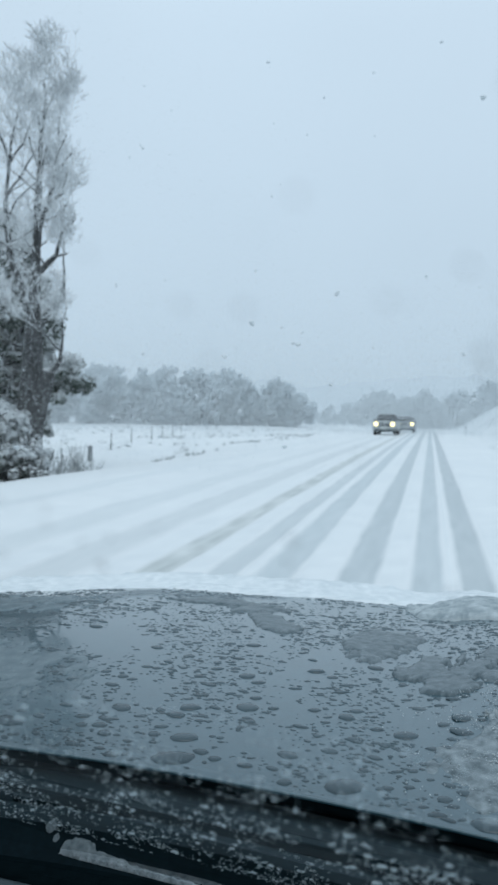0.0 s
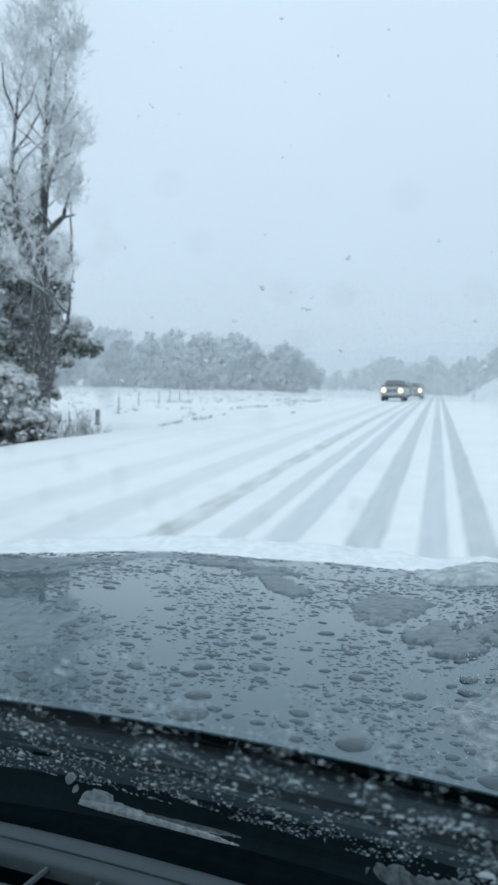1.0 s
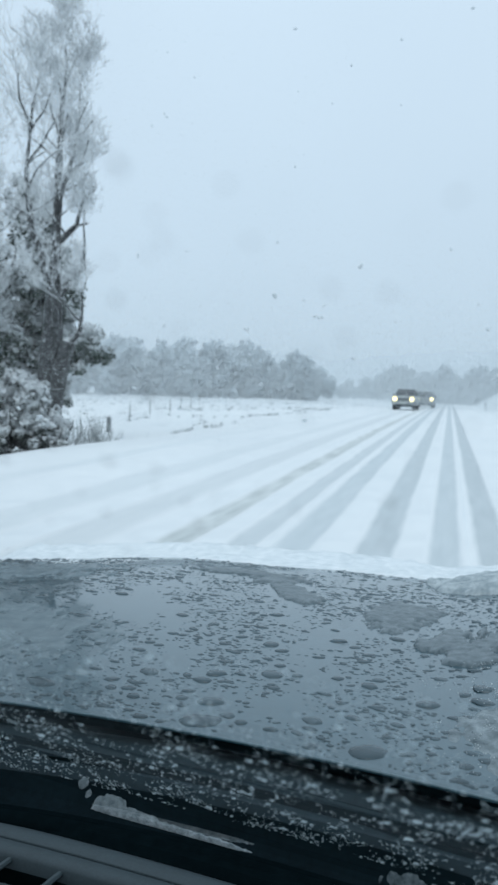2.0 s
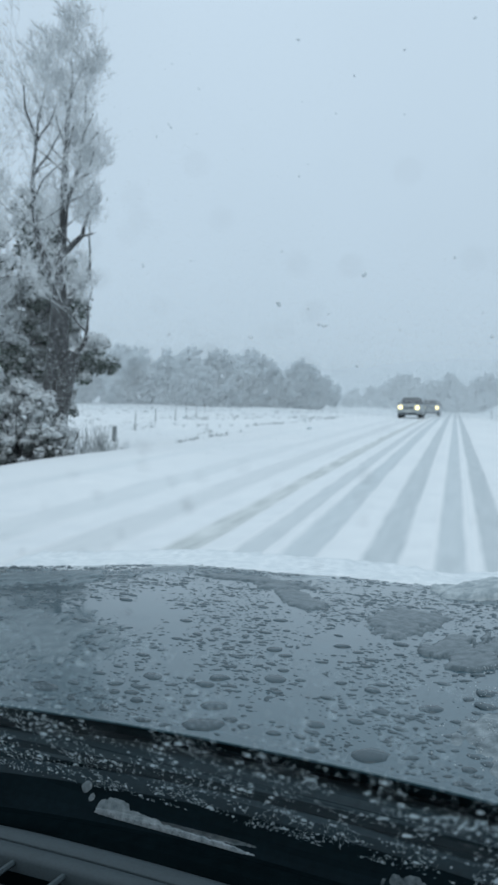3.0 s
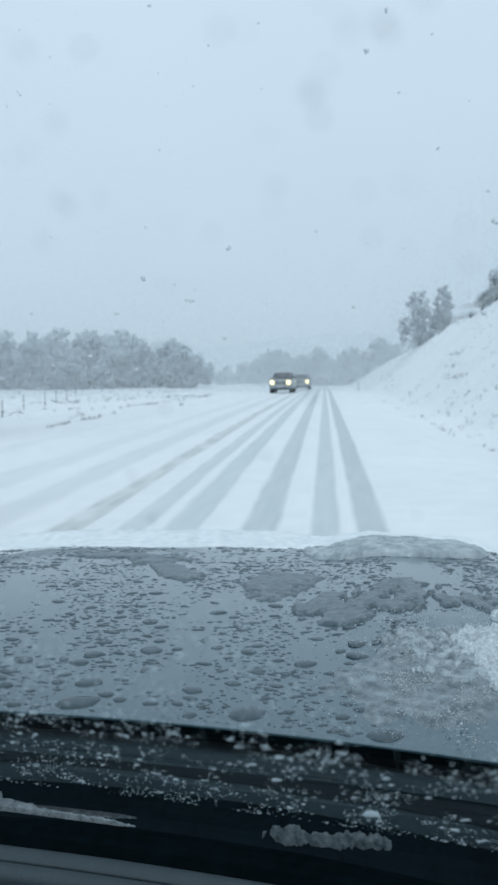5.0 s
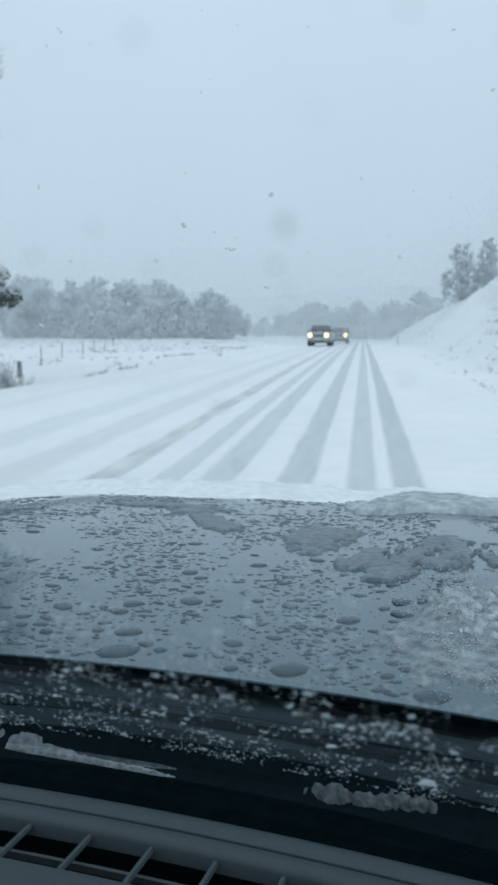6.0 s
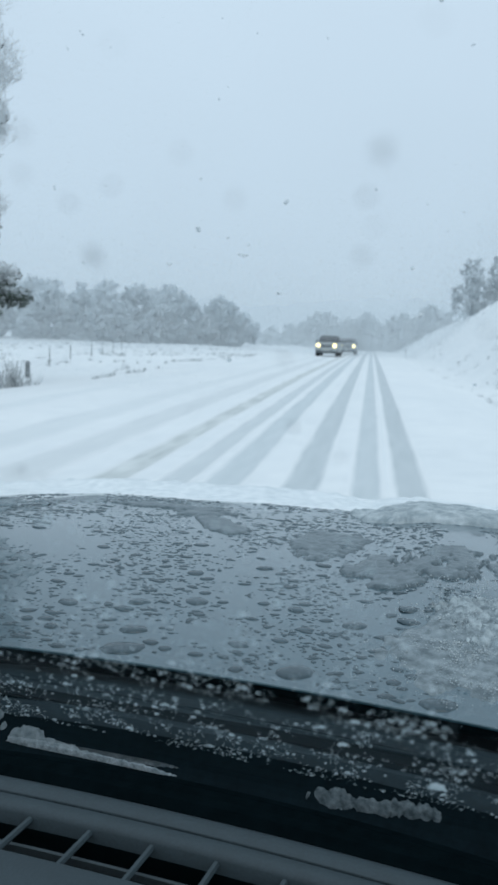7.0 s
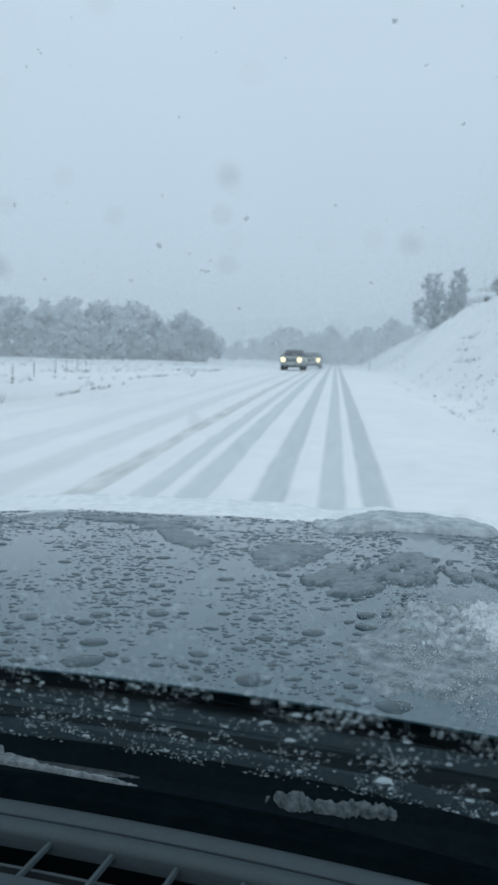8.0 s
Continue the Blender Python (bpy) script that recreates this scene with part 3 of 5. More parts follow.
# the furthest trees hold the most painted haze
paler = [evergreen(set_at(*p), 60 + i, FAR_SETS[i], 7000, 0.15, "rime-covered tree beyond the road's end, haze put into its pale colour", HAZED_PALE, "distant_tree", "trees beyond the road", 0.22, per=0.8, bark=HAZED_BARK)
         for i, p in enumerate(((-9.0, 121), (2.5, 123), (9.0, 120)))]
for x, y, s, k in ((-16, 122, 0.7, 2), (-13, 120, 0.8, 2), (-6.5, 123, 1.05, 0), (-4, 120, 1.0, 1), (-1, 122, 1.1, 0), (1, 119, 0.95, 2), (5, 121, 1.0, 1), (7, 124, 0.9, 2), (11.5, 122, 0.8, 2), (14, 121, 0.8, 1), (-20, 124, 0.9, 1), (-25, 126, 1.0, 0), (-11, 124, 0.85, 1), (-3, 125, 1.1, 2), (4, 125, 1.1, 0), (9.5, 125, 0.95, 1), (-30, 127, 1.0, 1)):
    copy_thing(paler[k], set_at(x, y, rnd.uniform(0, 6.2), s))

# the hill behind, its colour brought near the sky's to imitate haze
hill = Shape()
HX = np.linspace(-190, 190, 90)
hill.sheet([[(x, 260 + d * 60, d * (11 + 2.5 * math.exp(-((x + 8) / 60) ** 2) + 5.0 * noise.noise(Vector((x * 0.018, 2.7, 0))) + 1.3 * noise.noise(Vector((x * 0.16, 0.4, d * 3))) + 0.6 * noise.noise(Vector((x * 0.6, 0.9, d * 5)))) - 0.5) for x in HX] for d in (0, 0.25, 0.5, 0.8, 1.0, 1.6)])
FOG = plain("haze_coloured_wood", (0.60, 0.65, 0.685), 1.0, grain=0.12, spread=0.05)
single("backdrop", hill, FOG, "wooded hill with haze painted into its pale colour", "backdrop", "structure", smooth=True)

# two pines on the bank's crest, haze painted into their pale needles


def pine_masses(seed, h, wide):
    rnd = random.Random(seed)
    out = []
    for k in range(64):
        u = (k + 0.5) / 64
        w = wide * (0.30 + 0.85 * (1 - u) ** 0.8) * rnd.uniform(0.55, 1.0)
        turn = rnd.uniform(0, 2 * math.pi)
        out.append(((math.cos(turn) * w, math.sin(turn) * w * 0.7, 0.3 + u * (h - 0.5) + rnd.uniform(-0.15, 0.15)), 0.20 + 0.26 * (1 - u) * rnd.uniform(0.7, 1.3)))
    return out


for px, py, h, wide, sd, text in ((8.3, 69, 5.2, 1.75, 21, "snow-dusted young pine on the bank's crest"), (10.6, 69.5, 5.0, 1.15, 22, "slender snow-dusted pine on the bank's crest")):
    evergreen(set_at(px, py), sd, pine_masses(sd, h, wide), 10500, 0.064, text, HAZED_LEAF, "pine", "pines on the bank", 0.10, bark=HAZED_BARK)
thicket(set_at(9.3, 44), 34, "dark bare brush along the bank's crest", 160, 2.2, 0.9)
thicket(set_at(9.4, 50), 35, "dark bare brush along the bank's crest", 120, 2.0, 0.8)
thicket(set_at(5.0, 29), 36, "grey brush caught in the bank's snow", 40, 0.6, 0.3)
thicket(set_at(5.4, 31.5), 38, "grey brush caught in the bank's snow", 34, 0.8, 0.28)
thicket(set_at(6.2, 35), 39, "grey brush caught in the bank's snow", 44, 0.8, 0.34)
shrub(set_at(9.7, 45), 51, (((0, 0, 0.9), 0.6), ((0.6, 0.2, 1.3), 0.55), ((-0.6, 0.1, 0.5), 0.5), ((0.1, 0, 1.8), 0.4)), 2600, 0.07, "snowy bush leaning on the bank's crest, paled with painted haze", HAZED_LEAF, 5)
for px, py, sd in ((9.1, 47.5, 52), (9.2, 41, 54)):
    shrub(set_at(px, py), sd, (((0, 0, 0.05), 0.20), ((0.3, 0.3, 0.08), 0.16), ((-0.25, -0.4, 0.05), 0.15)), 900, 0.045, "low snowy scrub along the bank's crest", HAZED_LEAF, 4)
thicket(set_at(9.0, 38), 37, "dark bare brush along the bank's crest", 150, 2.0, 0.8)

# stones and grass that break the snow of the bank and the field
rnd = random.Random(12)
lumps = Shape()
for _ in range(400):
    y = rnd.uniform(9, 75)
    x = rnd.uniform(3.9, 9.2)
    if noise.noise(Vector((x * 0.35, y * 0.12, 3))) < 0.05:
        continue
    r = rnd.uniform(0.015, 0.05) * (1 + y / 70)
    lumps.ball((x, y, ground_z(x, y) + r * 0.1), r, 6, 0.6, 0.35, rnd)
single("bank_stones", lumps, STONE, "stones and clods showing through the bank's snow", "stones", "stuff")
tufts = Shape()
for _ in range(820):
    y = rnd.uniform(24, 70)
    x = rnd.uniform(-34, -7.5)
    if noise.noise(Vector((x * 0.2, y * 0.12, 0))) < -0.02:
        continue
    c = Vector((x, y, ground_z(x, y) - 0.03))
    for _ in range(9):
        d = Vector((rnd.uniform(-0.5, 0.5), rnd.uniform(-0.5, 0.5), 1)).normalized() * rnd.uniform(0.05, 0.20)
        o = Vector((rnd.uniform(-0.12, 0.12), rnd.uniform(-0.1, 0.1), 0))
        tufts.tube(c + o, c + o + d, 0.012, 0.006, 3, False)
single("grass_tufts", tufts, GRASS, "dry grass tufts poking through the field snow", "grass", "stuff")
tufts = Shape()
for _ in range(420):
    x, y = rnd.uniform(2.6, 7.0), 8 + 30 * rnd.random() ** 2.2
    if noise.noise(Vector((x * 0.5, y * 0.2, 6))) < -0.05 and x < 5:
        continue
    c = Vector((x, y, ground_z(x, y) - 0.03))
    for _ in range(5):
        d = Vector((rnd.uniform(-0.6, 0.6), rnd.uniform(-0.5, 0.5), 1)).normalized() * rnd.uniform(0.04, 0.12)
        o = Vector((rnd.uniform(-0.08, 0.08), rnd.uniform(-0.06, 0.06), 0))
        tufts.tube(c + o, c + o + d, 0.007, 0.004, 3, False)
single("verge_grass", tufts, GRASS, "short dry grass tips at the foot of the bank", "grass", "stuff")

# fence across the field
fence = thing("field_fence", "low wire fence with weathered posts in the snow", "fence")
FENCE = ((-14.0, 27.0), (-14.3, 30.2), (-15.4, 34.9), (-16.5, 40.2), (-17.1, 45.0), (-18.2, 50.0), (-19.2, 55.0), (-20.2, 60.0))
for k, (x, y) in enumerate(FENCE):
    s, r = Shape(), 0.10 if k == 1 else 0.026
    z = ground_z(x, y)
    s.tube((x, y, z - 0.3), (x + 0.02, y, z + (0.62 if k == 1 else 0.78)), r, r * 0.93, 9)
    s.dome((x + 0.02, y, z + (0.62 if k == 1 else 0.78)), r * 1.1, r * 1.1, 0.06, n=9)
    part("post", s, POST, fence)
WIRE = plain("fence_wire", (0.3, 0.31, 0.32), 0.5, 0.6)
for h in (0.25, 0.48, 0.7):
    s = Shape()
    for (x, y), (x2, y2) in zip(FENCE, FENCE[1:]):
        s.tube((x, y, ground_z(x, y) + h), (x2, y2, ground_z(x2, y2) + h), 0.004, 0.004, 3, False)
    part("wire", s, WIRE, fence)
stake = Shape()
stake.tube((3.25, 73, ground_z(3.25, 73) - 0.2), (3.25, 73, ground_z(3.25, 73) + 0.75), 0.04, 0.035, 8)
single("roadside_marker", stake, POST, "short weathered marker post at the road edge", "post")


# ---- the car that is ridden in ----
CX = -0.32  # the car's middle
PAINT = plain("wet_dark_paint", (0.040, 0.102, 0.130), 0.35, 0.35, 1.0, 240.0, 0.10)
TRIM = plain("black_cowl_plastic", (0.018, 0.033, 0.041), 0.6, grain=160.0, spread=0.2, relief=0.3, depth=0.0006, spec=0.18)
# the cowl plastic again, darker, with the drain's shade in its colour
TRIM_SHADED = plain("shaded_cowl_plastic", (0.0035, 0.009, 0.012), 0.7, grain=160.0, spread=0.25, relief=0.3, depth=0.0006, spec=0.03)
# black of tyres and seals, also used to paint shade into gaps
RUBBER_AND_SHADE = plain("rubber_and_shade_black", (0.003, 0.0065, 0.008), 0.8, grain=90.0, spread=0.2, spec=0.0)
DASH = plain("grey_dashboard_plastic", (0.027, 0.045, 0.054), 0.62, grain=420.0, spread=0.14, relief=0.5, depth=0.0005)
DARKDASH = plain("dark_dashboard_plastic", (0.040, 0.056, 0.064), 0.65, grain=420.0, spread=0.14, relief=0.5, depth=0.0005)
CLOTH = plain("cabin_lining", (0.14, 0.14, 0.145), 0.95, grain=300.0, spread=0.15)
STEEL = plain("wheel_metal", (0.35, 0.36, 0.37), 0.35, 0.9)

PAINT.node_tree.nodes["Principled BSDF"].inputs["Coat IOR"].default_value = 1.74


def hood_rear(x):
    return 0.718 - 0.21 * (x + 0.437) ** 2


def hood_front(x):
    u = abs(x - CX) / 0.72
    return 1.775 - 0.05 * u ** 2 - 0.09 * u ** 6


def hood_z(x, y):
    """Height of the bonnet's skin: nearly flat, raised shoulders, falling at the nose."""
    u = abs(x - CX) / 0.72
    v = (y - hood_rear(x)) / (hood_front(x) - hood_rear(x))
    z = 0.868 + 0.012 * math.sin(math.pi * min(1, max(0, v))) - 0.045 * v * v - 0.022 * smooth01(0.955, 1.0, v)
    if x > CX:
        z += 0.016 * smooth01(0.42, 0.62, u) * smooth01(0.0, 0.3, v)
    else:
        z -= 0.020 * smooth01(0.3, 0.8, u) * smooth01(0.3, 0.9, v)
    z -= 0.02 * smooth01(0.9, 1.0, u)
    return z


own = thing("own_car", "dark wet car with snow and beads of water on its bonnet", "car")
hood = Shape()
NX, NY = 61, 45
hood.sheet([[((x := CX - 0.72 + 1.44 * i / (NX - 1)), (y := hood_rear(x) + (hood_front(x) - hood_rear(x)) * j / (NY - 1)), hood_z(x, y)) for i in range(NX)] for j in range(NY)])
# rolled rear lip and nose
hood.sheet([[((x := CX - 0.72 + 1.44 * i / (NX - 1)), hood_rear(x) - dy, hood_z(x, hood_rear(x)) - dz) for i in range(NX)] for dy, dz in ((0, 0), (0.001, 0.001), (0.0005, 0.003))])
hood.sheet([[((x := CX - 0.72 + 1.44 * i / (NX - 1)), hood_front(x) + dy, hood_z(x, hood_front(x)) - dz) for i in range(NX)] for dy, dz in ((0, 0), (0.02, 0.02), (0.035, 0.06), (0.04, 0.16))])
part("bonnet", hood, PAINT, own, "dark wet bonnet", smooth=True)
# a black strip stands for the shadow under the rear lip
lip = Shape()
lip.sheet([[((x := CX - 0.72 + 1.44 * i / (NX - 1)), hood_rear(x) + dy, hood_z(x, hood_rear(x)) - dz) for i in range(NX)] for dy, dz in ((0.004, 0.002), (0.0015, 0.0045), (0.0015, 0.013), (0.012, 0.018))])
part("bonnet_lip_shade", lip, RUBBER_AND_SHADE, own, "black strip painting the shade under the bonnet's rear lip", smooth=True)


def curved_bar(x0, x1, profile, n=50, base=hood_rear):
    """A bar of the given (offset from the curved rear edge, height) outline across the car."""
    s = Shape()
    s.sheet([[(x, base(x) + dy, z) for dy, z in profile] for x in np.linspace(x0, x1, n)])
    return s



def cowl_base(x):
    """The line that the cowl panel follows, partly under the bonnet's rear lip."""
    return 0.735 - 0.36 * (x - CX) ** 2


def dash_base(x):
    """The line that the screen's foot and the dashboard follow."""
    return 0.772 - 0.17 * (x + 0.565) ** 2 - (1.2 * (x + 0.6) ** 2 if x < -0.6 else 0)


# a near-black sheet fills the gap, its shade put into colour
part("bonnet_gap_shade", curved_bar(CX - 0.76, CX + 0.76, ((0.90, 0.60), (0.06, 0.815), (0.02, 0.828), (0.004, 0.829)), 50, cowl_base), RUBBER_AND_SHADE, own, "near-black sheet for the shade in the gap behind the bonnet", smooth=False)
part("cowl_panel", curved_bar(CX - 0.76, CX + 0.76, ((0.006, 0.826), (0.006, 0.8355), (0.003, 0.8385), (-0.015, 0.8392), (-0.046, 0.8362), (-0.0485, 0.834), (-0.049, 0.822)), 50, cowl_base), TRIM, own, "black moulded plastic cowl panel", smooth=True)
part("cowl_groove", curved_bar(CX - 0.76, CX + 0.76, ((-0.0485, 0.826), (-0.0575, 0.826)), 50, cowl_base), RUBBER_AND_SHADE, own)
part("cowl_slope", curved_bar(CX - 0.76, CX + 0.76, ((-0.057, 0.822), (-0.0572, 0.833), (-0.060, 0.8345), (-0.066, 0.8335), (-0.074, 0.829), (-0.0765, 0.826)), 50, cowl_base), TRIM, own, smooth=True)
# the slope's fall into shade is painted by this darker piece
part("cowl_drain", curved_bar(CX - 0.76, CX + 0.76, ((-0.0762, 0.8265), (-0.082, 0.819), (-0.096, 0.808), (-0.13, 0.798)), 50, cowl_base), TRIM_SHADED, own, "drain below the cowl panel, darkened with painted shade", smooth=True)
part("screen_seal", curved_bar(CX - 0.74, CX + 0.74, ((-0.108, 0.800), (-0.112, 0.808), (-0.118, 0.809), (-0.126, 0.802), (-0.128, 0.790)), 50, cowl_base), RUBBER_AND_SHADE, own, smooth=True)
part("screen_border", curved_bar(CX - 0.74, CX + 0.74, ((-0.106, 0.798), (-0.122, 0.806), (-0.150, 0.806), (-0.157, 0.800), (-0.16, 0.788)), 50, dash_base), RUBBER_AND_SHADE, own, "black painted border of the windscreen")
part("dash_front", curved_bar(CX - 0.72, CX + 0.72, ((-0.150, 0.785), (-0.158, 0.800), (-0.165, 0.803), (-0.180, 0.803), (-0.1808, 0.8022), (-0.181, 0.797)), 50, dash_base), DASH, own, "grey ledge below the windscreen", smooth=True)
part("dash_ledge", curved_bar(CX - 0.72, CX + 0.72, ((-0.1832, 0.797), (-0.1833, 0.8025), (-0.1840, 0.8032), (-0.197, 0.8032), (-0.2015, 0.800), (-0.2025, 0.765)), 50, dash_base), DASH, own, smooth=True)
# black strip in the groove, painted in place of its shade
part("dash_groove_shade", curved_bar(CX - 0.72, CX + 0.72, ((-0.1795, 0.8012), (-0.1845, 0.8012)), 50, dash_base), RUBBER_AND_SHADE, own)
part("vent_well", curved_bar(CX - 0.72, CX + 0.72, ((-0.203, 0.79), (-0.205, 0.765), (-0.239, 0.765), (-0.2445, 0.79)), 50, dash_base), RUBBER_AND_SHADE, own, "dark slot of the defroster vent")
part("vent_rail", curved_bar(CX - 0.72, CX + 0.72, ((-0.2165, 0.780), (-0.2165, 0.786), (-0.2195, 0.786), (-0.2195, 0.780)), 50, dash_base), DARKDASH, own)
VENT = [-0.266 + 0.0525 * k for k in range(-8, 12)]
for x in VENT:
    s = Shape()
    y = dash_base(x)
    s.tube((x + 0.004, y - 0.2015, 0.797), (x - 0.006, y - 0.2445, 0.797), 0.0028, 0.0028, 6)
    part("vent_bar", s, DASH, own)
part("dash_top", curved_bar(CX - 0.72, CX + 0.72, ((-0.2435, 0.79), (-0.245, 0.801), (-0.250, 0.8045), (-0.33, 0.803), (-0.40, 0.790), (-0.44, 0.75), (-0.45, 0.62), (-0.36, 0.45), (-0.3, 0.3)), 50, dash_base), DASH, own, "grey grained dashboard top", smooth=True)

# windscreen, sloping back over the dashboard
def screen_point(x, s, lift=0.0):
    """A point of the glass, s metres up its slope."""
    a = radians(38)
    y = dash_base(x) - 0.112 - s * math.cos(a) + lift * math.sin(a)
    return Vector((x, y + 0.05 * (x - CX) ** 2 * s, 0.805 + s * math.sin(a) + lift * math.cos(a)))


gm, gn, gl, gb = material("clear_screen_glass", 0.0)
gn.remove(gb)
tr, gloss, mixg, fr = gn.new("ShaderNodeBsdfTransparent"), gn.new("ShaderNodeBsdfGlossy"), gn.new("ShaderNodeMixShader"), gn.new("ShaderNodeFresnel")
tr.inputs[0].default_value = (0.94, 0.965, 0.96, 1)
gloss.inputs["Roughness"].default_value = 0.0
fr.inputs["IOR"].default_value = 1.12
gl.new(fr.outputs[0], mixg.inputs[0])
gl.new(tr.outputs[0], mixg.inputs[1])
gl.new(gloss.outputs[0], mixg.inputs[2])
gl.new(mixg.outputs[0], gn["Material Output"].inputs[0])
glass = Shape()
glass.sheet([[screen_point(CX - 0.70 + 1.40 * i / 30 * (1 - 0.14 * k / 9) + 0.10 * k / 9, 0.80 * k / 9) for i in range(31)] for k in range(10)])
pane = part("windscreen", glass, gm, own, "clear windscreen with snow specks", smooth=True)
pane.visible_shadow = False

# roof, pillars, flanks and wheels that close the car round the seats
def shell(rows, mat, name, label="", smooth=True):
    s = Shape()
    s.sheet(rows)
    return part(name, s, mat, own, label, smooth)


def roof_row(y, z, half, n=13):
    return [(CX + half * u, y, z - 0.05 * u * u - 0.03 * u ** 6) for u in np.linspace(-1, 1, n)]


ROOF = ((-0.02, 1.305, 0.56), (-0.25, 1.355, 0.60), (-0.8, 1.385, 0.62), (-1.5, 1.36, 0.60), (-2.0, 1.30, 0.56))
shell([roof_row(*r) for r in ROOF], PAINT, "roof")
shell([roof_row(y, z - 0.03, h) for y, z, h in ROOF], CLOTH, "headliner", "pale grey cloth headlining")
for side in (-1, 1):
    s = Shape()
    foot, top = Vector((CX + side * 0.73, hood_rear(CX + side * 0.72) - 0.12, 0.80)), Vector((CX + side * 0.57, -0.04, 1.29))
    s.tube(foot, foot.lerp(top, 0.5) + Vector((0, 0, 0.015)), 0.045, 0.04, 8)
    s.tube(foot.lerp(top, 0.5) + Vector((0, 0, 0.015)), top, 0.04, 0.038, 8)
    part("front_pillar", s, TRIM, own)
    s = Shape()
    s.tube((CX + side * 0.80, -0.75, 0.82), (CX + side * 0.61, -0.78, 1.33), 0.05, 0.04, 8)
    part("middle_pillar", s, TRIM, own)
    s = Shape()
    s.tube((CX + side * 0.80, -2.5, 0.82), (CX + side * 0.57, -1.95, 1.28), 0.07, 0.05, 8)
    part("rear_pillar", s, PAINT, own)
    # flank: from the sill over the waist line, front wing to tail
    FLANK = ((1.72, 0.60), (1.62, 0.74), (1.3, 0.80), (0.62, 0.81), (-0.8, 0.82), (-2.0, 0.83), (-2.62, 0.80), (-2.75, 0.6))
    shell([[(CX + side * (0.79 if z > 0.7 else 0.84) * w, y, zz) for w, zz in ((0.92, top - 0.005), (0.97, top - 0.015), (1.03, top - 0.09), (1.06, 0.5), (1.04, 0.33), (1.0, 0.24))]
           for y, top, z in ((y, t, t) for y, t in FLANK)], PAINT, "flank")
    shell([[(CX + side * x, y, z) for x, z in ((0.74, 0.83), (0.755, 0.81), (0.80, 0.80))] for y in (0.6, 0.0, -0.8, -1.6, -2.5)], DARKDASH, "door_top")
    shell([[(CX + side * 0.75, y, z) for z in (0.80, 0.5, 0.25)] for y in (0.6, -0.8, -2.5)], CLOTH, "door_lining")
    # front wing beside the bonnet
    shell([[(CX + side * (0.724 + 0.10 * k / 5), y, hood_z(CX + side * 0.71, min(y, hood_front(CX + 0.71) - 0.02)) - 0.012 - 0.10 * (k / 5) ** 2) for k in range(6)] for y in np.linspace(0.55, 1.70, 14)], PAINT, "wing")
shell([[(CX + u * 0.78, -2.72 + dy, z) for u in np.linspace(-1, 1, 7)] for dy, z in ((0, 0.3), (-0.06, 0.5), (-0.03, 0.8), (0.25, 0.86), (0.75, 1.29))], PAINT, "tail")
shell([[(CX + u * 0.78, y, z) for u in np.linspace(-1, 1, 5)] for y, z in ((0.5, 0.24), (-1.2, 0.24), (-2.7, 0.26))], CLOTH, "floor_pan")
shell([[(CX + u * 0.76, 1.80 + dy - 0.10 * u * u, z) for u in np.linspace(-1, 1, 15)] for dy, z in ((-0.01, 0.70), (0.02, 0.62), (0.06, 0.5), (0.05, 0.34), (0.0, 0.24))], TRIM, "front_bumper")
for sx in (-0.72, 0.72):
    for sy in (1.22, -1.75):
        tyre, rim = Shape(), Shape()
        rows = []
        for k in range(24):
            w = 2 * math.pi * k / 24
            rows.append([(CX + sx + dx, sy + math.cos(w) * r, 0.30 + math.sin(w) * r) for dx, r in ((-0.09, 0.20), (-0.10, 0.27), (-0.07, 0.31), (0.07, 0.31), (0.10, 0.27), (0.09, 0.20))])
        tyre.sheet(rows + rows[:1])
        t_ = part("wheel", tyre, RUBBER_AND_SHADE, own, "black winter tyre on a grey rim", smooth=True)
        for k in range(6):
            w = 2 * math.pi * k / 6
            rim.tube((CX + sx * 1.08, sy, 0.30), (CX + sx * 1.08, sy + math.cos(w) * 0.2, 0.30 + math.sin(w) * 0.2), 0.03, 0.022, 6)
        part("rim", rim, STEEL, t_)

# wiper at rest along the cowl
wiper = thing("windscreen_wiper", "black wiper lying at rest along the cowl", "wiper")
arm, blade = Shape(), Shape()
pts = [Vector((x, dash_base(x) - 0.074, 0.838 + 0.004 * math.sin(x * 6))) for x in np.linspace(-0.86, 0.30, 25)]
for a, b in zip(pts, pts[1:]):
    blade.tube(a, b, 0.0055, 0.0055, 6)
    blade.tube(a + Vector((0, -0.006, -0.006)), b + Vector((0, -0.006, -0.006)), 0.004, 0.004, 5)
pts = [Vector((x, dash_base(x) - 0.050 + 0.01 * (x + 0.3), 0.838)) for x in np.linspace(-0.30, 0.42, 14)]
for k, (a, b) in enumerate(zip(pts, pts[1:])):
    arm.tube(a, b, 0.006 + 0.0004 * k, 0.0064 + 0.0004 * k, 6)
part("blade", blade, RUBBER_AND_SHADE, wiper)
part("arm", arm, TRIM, wiper)


